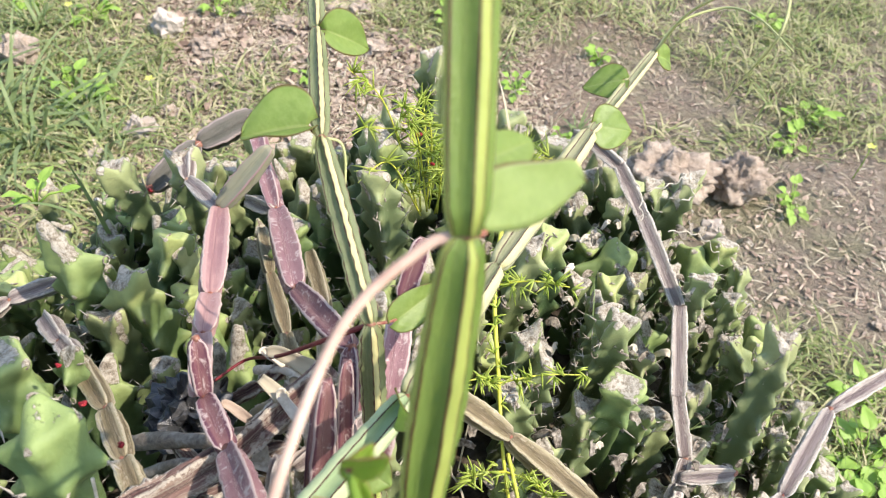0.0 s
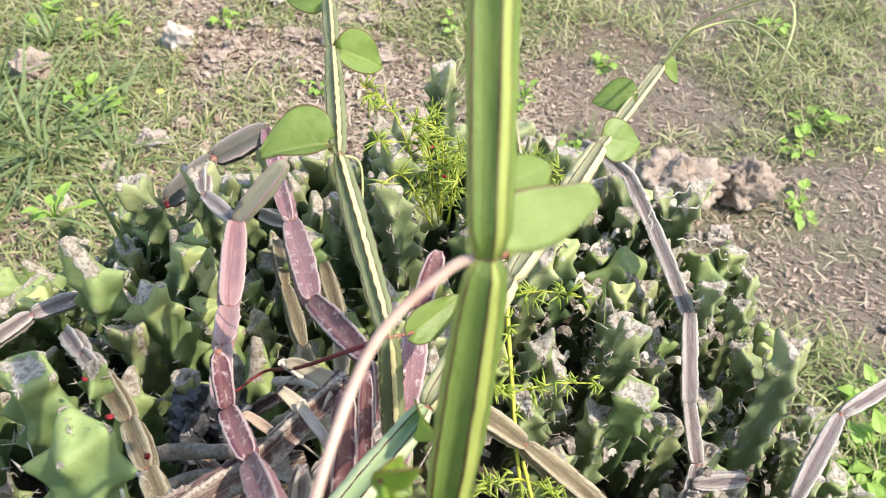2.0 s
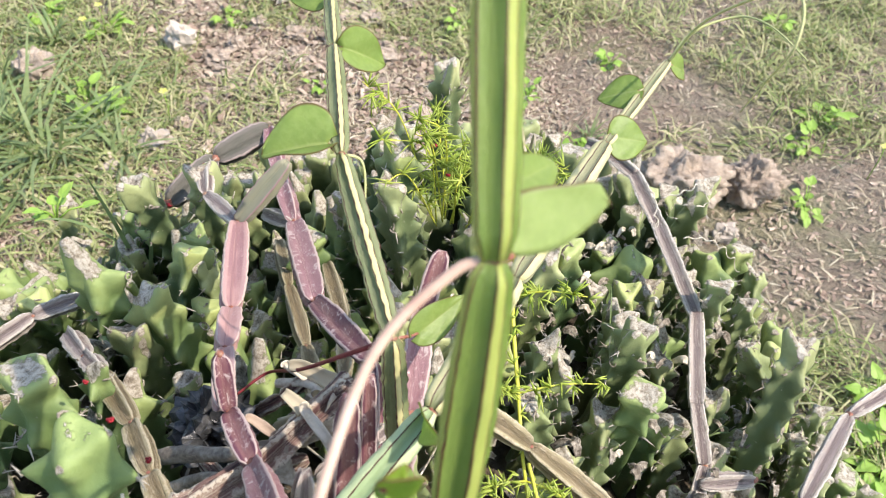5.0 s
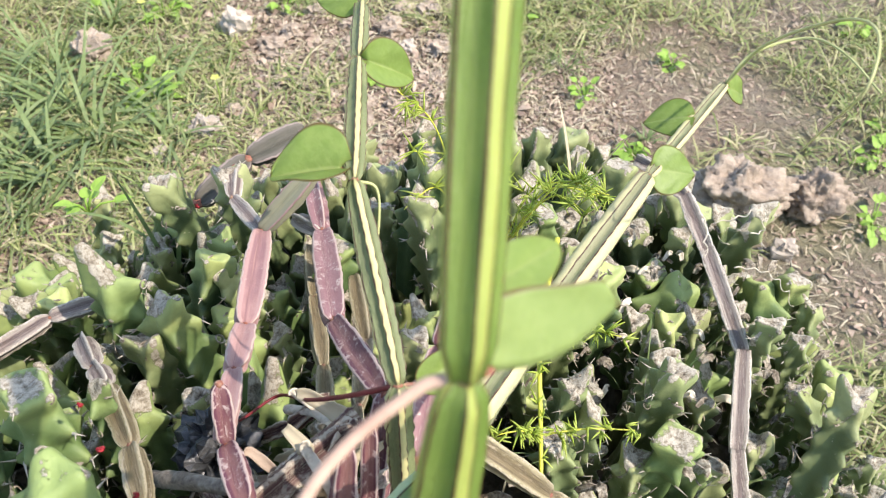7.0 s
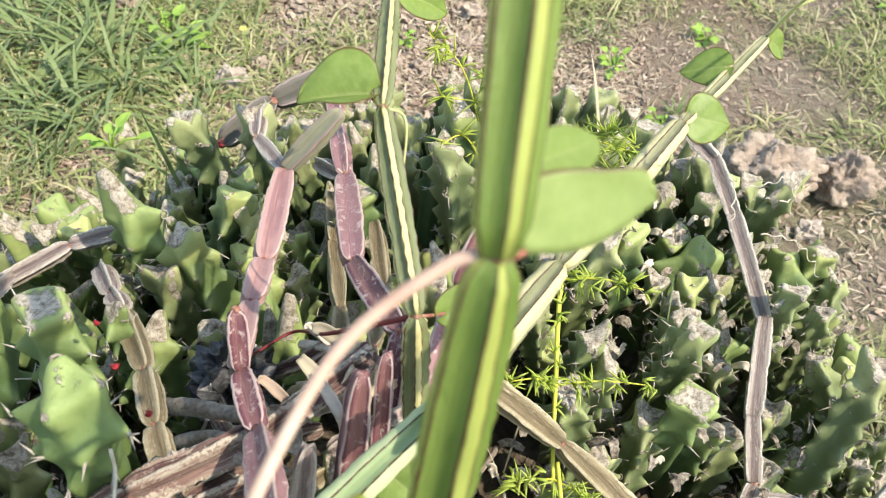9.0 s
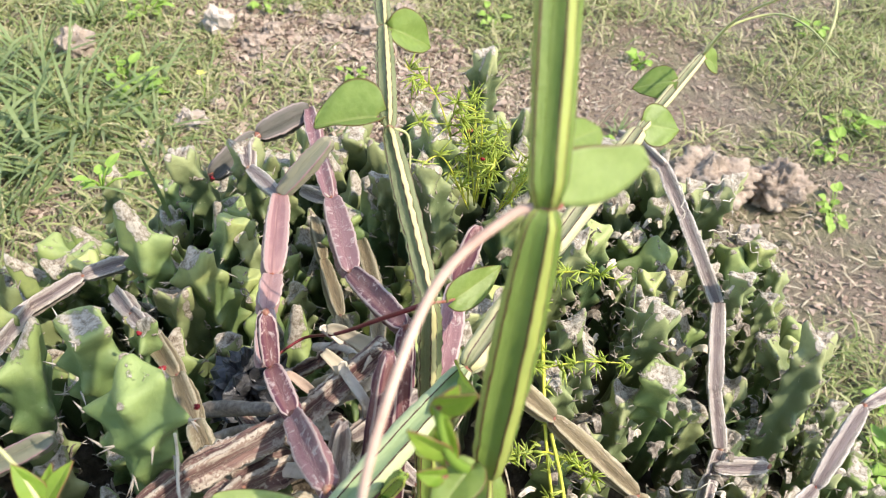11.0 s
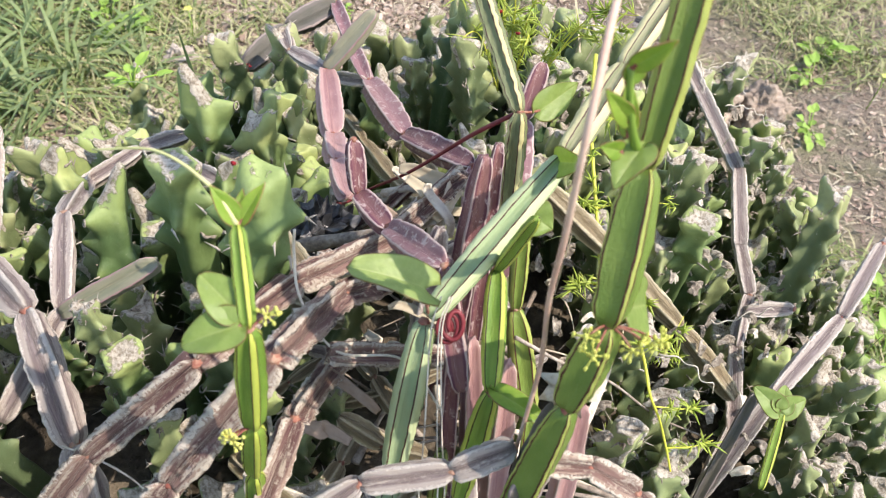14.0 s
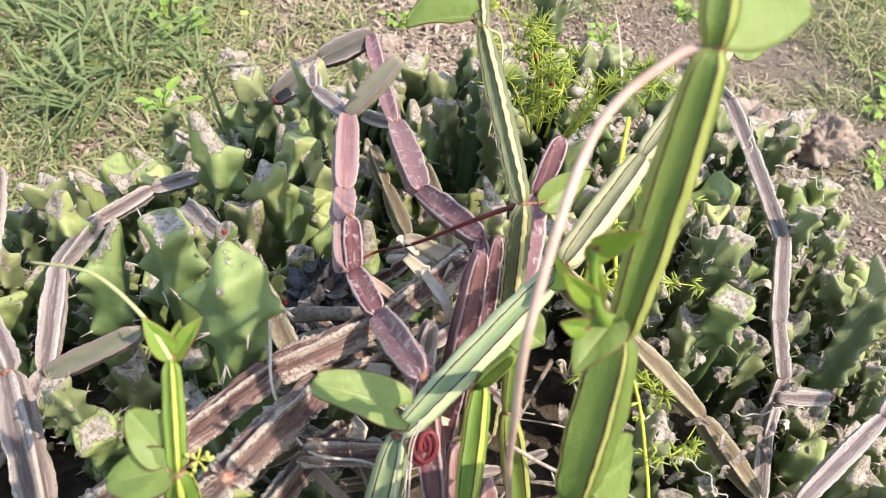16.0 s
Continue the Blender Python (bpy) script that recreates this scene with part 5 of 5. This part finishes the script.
for k, (x, y, z) in enumerate([(-0.112, 0.414, 0.729), (-0.102, 0.402, 0.731), (-0.123, 0.409, 0.712), (-0.105, 0.452, 0.71), (-0.121, 0.464, 0.695), (-0.134, 0.411, 0.714), (-0.11, 0.339, 0.70), (-0.129, 0.314, 0.69), (-0.155, 0.298, 0.68), (-0.095, 0.43, 0.70), (-0.14, 0.33, 0.68), (-0.17, 0.28, 0.66)]):
    r5 = random.Random(300 + k)
    d = Vector((r5.uniform(-1, 1), r5.uniform(-0.4, 0.4), r5.uniform(-0.2, 1.0))).normalized() * r5.uniform(0.014, 0.026)
    p = Vector((x, y, z - 0.006))
    ribbon([p - d, p - d * 0.3 + Vector((0.004, -0.004, 0.004)), p + d * 0.4 + Vector((-0.004, 0.003, 0.003)), p + d], r5.uniform(0.005, 0.010), "curled tan dried vine skin in the clump's heart", k + 140, (STRAW, FIBRE, LITTER)[k % 3])
second = thing("asparagus_fern", "thin bright yellow fern stem with a few needle leaves", "fern")
feather(second, [(0.028, 0.42, 0.66), (0.031, 0.37, 0.675), (0.030, 0.320, 0.683), (0.032, 0.298, 0.676), (0.053, 0.301, 0.629), (0.074, 0.285, 0.567), (0.08, 0.28, 0.5)], 0.0014, 61, 9, 0.009)
for k, (a, b) in enumerate([((0.04, 0.30, 0.66), (0.075, 0.305, 0.655)), ((0.06, 0.298, 0.61), (0.095, 0.305, 0.61)), ((0.031, 0.33, 0.68), (0.06, 0.35, 0.69))]):
    feather(second, [a, ((a[0] + b[0]) / 2, a[1], b[2] + 0.003), b], 0.0006, 64 + k, 9, 0.011)


def blade_strip(base, way, height, width, droop, steps=6):
    base, way = Vector(base), Vector(way)
    side = Vector((0, 0, 1)).cross(way)
    side = side.normalized() if side.length > 1e-4 else Vector((1, 0, 0))
    verts, faces = [], []
    for k in range(steps + 1):
        s = k / steps
        p = base + way * height * s + Vector((0, 0, -droop * height * s * s))
        w = width * (1 - s ** 2.2) * (0.7 + 0.3 * min(1, s * 4))
        verts += [p - side * w * 0.5, p + side * w * 0.5 + Vector((0, 0, width * 0.12))]
    faces = [(2 * k, 2 * k + 1, 2 * k + 3, 2 * k + 2) for k in range(steps)]
    return verts, faces


def tuft(x, y, z, blades, height, width, seed, words, material=TUFT, splay=1.15):
    """A tuft of grass; each blade is a part."""
    r = random.Random(seed)
    top = thing("grass_tuft", words, "grass", "grass tufts", at=(x, y, z))
    for k in range(blades):
        a = r.uniform(0, 6.28)
        way = Vector((math.cos(a) * splay * r.uniform(0.3, 1.3), math.sin(a) * splay * r.uniform(0.3, 1.3), r.uniform(0.6, 1.1))).normalized()
        v, f = blade_strip((r.uniform(-1, 1) * width * 3, r.uniform(-1, 1) * width * 3, -0.005), way, height * r.uniform(0.5, 1.15), width * r.uniform(0.6, 1.2), r.uniform(0.15, 0.75), 8)
        part("blade", mesh("blade", v, f, material), top)
    return top


for x, y, n, h, w, s in [(-0.83, 1.49, 34, 0.33, 0.010, 1), (-0.92, 1.56, 38, 0.3, 0.010, 2), (-0.74, 1.58, 26, 0.22, 0.009, 3), (-0.98, 1.40, 40, 0.31, 0.010, 4), (-0.68, 1.47, 30, 0.18, 0.008, 5), (-1.1, 1.6, 36, 0.27, 0.010, 6), (-0.88, 1.36, 28, 0.27, 0.010, 41), (-1.02, 1.7, 30, 0.25, 0.009, 42), (-0.78, 1.74, 24, 0.18, 0.007, 43), (-0.95, 1.9, 40, 0.17, 0.006, 44),
                         (-1.05, 1.8, 22, 0.16, 0.006, 7), (-0.62, 1.72, 16, 0.11, 0.005, 8), (-0.86, 1.25, 22, 0.18, 0.008, 9), (1.02, 1.2, 16, 0.07, 0.004, 10), (0.62, 0.98, 18, 0.08, 0.004, 11), (0.8, 1.02, 16, 0.07, 0.004, 12),
                         (-0.3, 1.52, 20, 0.08, 0.004, 13), (0.33, 1.6, 20, 0.09, 0.004, 14), (0.16, 1.85, 24, 0.1, 0.004, 15), (-0.56, 1.42, 18, 0.09, 0.004, 16)]:
    tuft(x, y, ground_height(x, y), n, h, w, s, "tuft of long arching green grass" if h > 0.12 else "short tuft of green grass")
for x, y, z, n, h, w, s, mat in [(-0.335, 0.735, 0.5, 6, 0.17, 0.009, 31, TUFT), (-0.41, 0.77, 0.42, 6, 0.15, 0.009, 32, TUFT), (0.05, 0.50, 0.56, 3, 0.17, 0.0022, 33, TUFT), (0.11, 0.55, 0.55, 3, 0.16, 0.0022, 34, TUFT), (0.2, 0.53, 0.48, 6, 0.14, 0.0022, 35, TUFT),
                                 (0.056, 0.77, 0.6, 4, 0.26, 0.0035, 36, STRAW), (0.24, 0.5, 0.46, 6, 0.13, 0.002, 37, TUFT), (0.3, 0.46, 0.4, 8, 0.14, 0.002, 38, TUFT), (0.0, 0.44, 0.60, 3, 0.14, 0.0018, 39, STRAW)]:
    tuft(x, y, z, n, h, w, s, "a few thin grass blades growing through the clump", mat, 0.35)

# ---- ground cover ----
VISIBLE = (-2.3, 2.5, 0.1, 3.8)


def cover(x, y):
    """Ground cover thins out, unevenly, far from the clump."""
    r = math.hypot((x - 0.1) / 1.15, y - 1.5) + 0.35 * noise.noise(Vector((x, y, 7)) * 1.6)
    return min(1.0, max(0.0, (2.1 - r) / 0.9))


def green_share(x, y):
    """How much grass grows at a place."""
    p = Vector((x, y, 0))
    patch = 0.5 + 0.9 * noise.noise(p * 1.7 + Vector((4, 1, 0))) + 0.5 * noise.noise(p * 5.5)
    if x < -0.35:
        patch += 0.4
    if x > 0.25 and y > 1.05:
        patch -= 0.3
    if y > 1.9:
        patch += 0.15
    if x > 0.4 and y < 1.05:
        patch += 0.35
    if x > 0.5 and 1.05 < y < 1.55:
        patch -= 0.35
    if -0.6 < x < 0.0 and 1.35 < y < 2.0:
        patch -= 0.5
    return patch


def strips(count, seed, place, name, words, category, material, length, width, upright, curl):
    """Many small strips in one mesh: grass blades, straw or dry leaf bits."""
    r = random.Random(seed)
    verts, faces, made = [], [], 0
    while made < count:
        x, y = r.uniform(VISIBLE[0], VISIBLE[1]), r.uniform(VISIBLE[2], VISIBLE[3])
        if clump_edge(x, y) > 0.1 or r.random() > cover(x, y) or not place(x, y, r):
            continue
        made += 1
        a = r.uniform(0, 6.283)
        ln, w = length * r.uniform(0.4, 1.3), width * r.uniform(0.5, 1.4)
        up = upright * r.uniform(0.4, 1.2) + r.uniform(0, 0.25)
        d = Vector((math.cos(a), math.sin(a), up)).normalized()
        u = Vector((-math.sin(a), math.cos(a), r.uniform(-0.6, 0.6))).normalized()
        base = Vector((x, y, ground_height(x, y) + r.uniform(0.0, 0.006)))
        k = len(verts)
        bow = curl * ln * r.uniform(-0.4, 1)
        for s, wide in ((0, 0.55), (0.35, 1.0), (0.7, 0.8), (1.0, 0.12)):
            p = base + d * ln * s + Vector((0, 0, bow * (s - s * s) * 2 - upright * 0.35 * ln * s * s))
            verts += [p - u * w * 0.5 * wide, p + u * w * 0.5 * wide]
        faces += [(k, k + 1, k + 3, k + 2), (k + 2, k + 3, k + 5, k + 4), (k + 4, k + 5, k + 7, k + 6)]
    return tagged(new(name, mesh(name, verts, faces, material)), words, category, kind="stuff")


strips(56000, 1, lambda x, y, r: r.random() < 1.6 * green_share(x, y) - 0.45, "grass", "short thin green grass over the soil", "grass", GRASS, 0.07, 0.0034, 0.75, 0.35)
strips(56000, 2, lambda x, y, r: r.random() < (1.15 - green_share(x, y) * 0.6) * (0.17 if x > 0.28 and y > 0.8 else 1.0), "dry_leaf_litter", "brown dry leaf bits over the soil", "litter", LITTER, 0.015, 0.0055, 0.05, 0.4)
strips(1300, 7, lambda x, y, r: -0.75 < x < 0.05 and 1.25 < y < 2.2 and r.random() < 0.8, "fallen_leaves", "curled brown fallen leaves in a drift", "litter", LITTER, 0.026, 0.013, 0.2, 0.9)
strips(34000, 3, lambda x, y, r: r.random() < (1.1 - green_share(x, y) * 0.4) * (0.2 if x > 0.28 and y > 0.8 else 1.0), "straw_litter", "pale broken straw over the soil", "litter", STRAW, 0.034, 0.0024, 0.12, 0.3)


def clod(x, y, size, seed, material, words, name="clod", group="earth clods", rough=0.35, sink=0.25):
    fine = size[0] > 0.05
    v, f = lump(size, seed, rough, 4.5, 44 if fine else 14, 60 if fine else 18)
    if fine:
        v = [q * (1 + 0.13 * noise.noise(q * 70) + 0.1 * noise.noise(q * 160) - 0.16 * abs(noise.noise(q * 38 + Vector((seed, 0, 0))))) for q in v]
    z = ground_height(x, y) + size[2] * (1 - sink)
    return tagged(new(name, mesh(name, [q + Vector((x, y, z)) for q in v], f, material, smooth=size[0] > 0.05)), words, name, group)


clod(0.485, 1.42, (0.092, 0.066, 0.06), 1, ROCK, "large crumbling pinkish brown earth clod")
clod(0.645, 1.44, (0.06, 0.05, 0.048), 2, ROCK, "pinkish brown earth clod beside another")
clod(0.562, 1.30, (0.024, 0.02, 0.022), 3, PALE_STONE, "small pale stone on the soil", "stone", "stones")
clod(-0.636, 1.90, (0.036, 0.03, 0.04), 4, PALE_STONE, "pale stone at the edge of the leaf litter", "stone", "stones")
clod(-0.94, 1.76, (0.05, 0.045, 0.04), 5, ROCK, "straw-brown earth clod in the grass")
clod(0.49, 1.07, (0.06, 0.05, 0.015), 6, PALE_STONE, "flat pale stone beside the clump", "stone", "stones")
rng = random.Random(21)
for k in range(64):
    x, y = rng.gauss(-0.34, 0.15), rng.uniform(1.3, 2.25)
    s = rng.uniform(0.008, 0.03)
    clod(x, y, (s * rng.uniform(0.8, 1.4), s, s * rng.uniform(0.4, 0.8)), k + 9, ROCK if rng.random() < 0.8 else PALE_STONE, "small dry earth clod in the leaf litter", rough=0.5)
for k in range(40):
    x, y = rng.uniform(0.35, 1.5), rng.uniform(0.9, 2.3)
    s = rng.uniform(0.004, 0.012)
    clod(x, y, (s * 1.3, s, s * 0.6), k + 90, ROCK, "small dry earth crumb on bare soil", rough=0.5)


def weed(x, y, leaves, size, seed, words, z=None):
    """A low broad-leaved weed: leaves on stalks from one root."""
    r = random.Random(seed)
    z = ground_height(x, y) if z is None else z
    top = thing("weed", words, "weed", "small weeds", at=(x, y, z))
    for k in range(leaves):
        a = r.uniform(0, 6.28)
        d = Vector((math.cos(a), math.sin(a), r.uniform(0.2, 1.6))).normalized()
        b = d * size * r.uniform(0.6, 2.2)
        v, f = tube([Vector((0, 0, -0.004)), b * 0.5 + Vector((0, 0, size * 0.2)), b], 0.0012, 5)
        stalk = part("stalk", mesh("stalk", v, f, WEED), top)
        e = b + Vector((d.x, d.y, r.uniform(-0.3, 0.4))).normalized() * size * r.uniform(0.7, 1.2)
        me = leaf_mesh(b, e, (r.uniform(-0.3, 0.3), r.uniform(-0.3, 0.3), 1), size * 0.75, 12, 0.3, WEED, 0.1)
        part("leaf", me, stalk)
    return top


for x, y, n, size, seed in [(-0.755, 1.6, 20, 0.032, 1), (-0.80, 1.66, 14, 0.03, 2), (0.88, 1.69, 14, 0.03, 3), (0.83, 1.60, 9, 0.026, 4), (0.765, 1.41, 12, 0.024, 5), (0.69, 0.79, 20, 0.034, 6), (0.6, 0.72, 16, 0.03, 7), (0.78, 0.74, 18, 0.032, 8), (0.56, 0.66, 14, 0.03, 9), (0.66, 0.68, 16, 0.03, 10),
                            (0.72, 0.9, 14, 0.026, 11), (0.3, 1.55, 16, 0.024, 12), (0.2, 1.75, 14, 0.022, 13), (-0.83, 1.95, 14, 0.028, 14), (-0.55, 2.02, 12, 0.022, 15), (0.42, 1.9, 14, 0.022, 16), (0.9, 2.1, 12, 0.024, 17), (-1.0, 2.0, 16, 0.028, 18), (0.05, 2.05, 14, 0.024, 19), (-0.28, 1.75, 10, 0.02, 20)]:
    weed(x, y, n, size, seed, "small bright green broad-leaved weed in the grass")
weed(-0.425, 0.765, 7, 0.016, 30, "yellow-green leafy sprig at the clump's edge", 0.53)
for k, (x, y) in enumerate([(-0.83, 1.93), (-0.85, 1.87), (0.93, 1.5), (-0.6, 1.6)]):
    f0 = thing("yellow_flower", "tiny pale yellow wild flower on a thin stalk", "flower", "yellow flowers", at=(x, y, ground_height(x, y)))
    v, f = tube([(0, 0, -0.01), (0.004, 0, 0.05), (0.002, 0, 0.09)], 0.0012, 5)
    stalk = part("stalk", mesh("stalk", v, f, WEED), f0)
    for m in range(5):
        a = m * 1.2566
        part("petal", leaf_mesh((0.002, 0, 0.09), (0.002 + 0.011 * math.cos(a), 0.011 * math.sin(a), 0.094), (0, 0, 1), 0.009, 10, 0.1, FLOWER, 0.0), stalk)
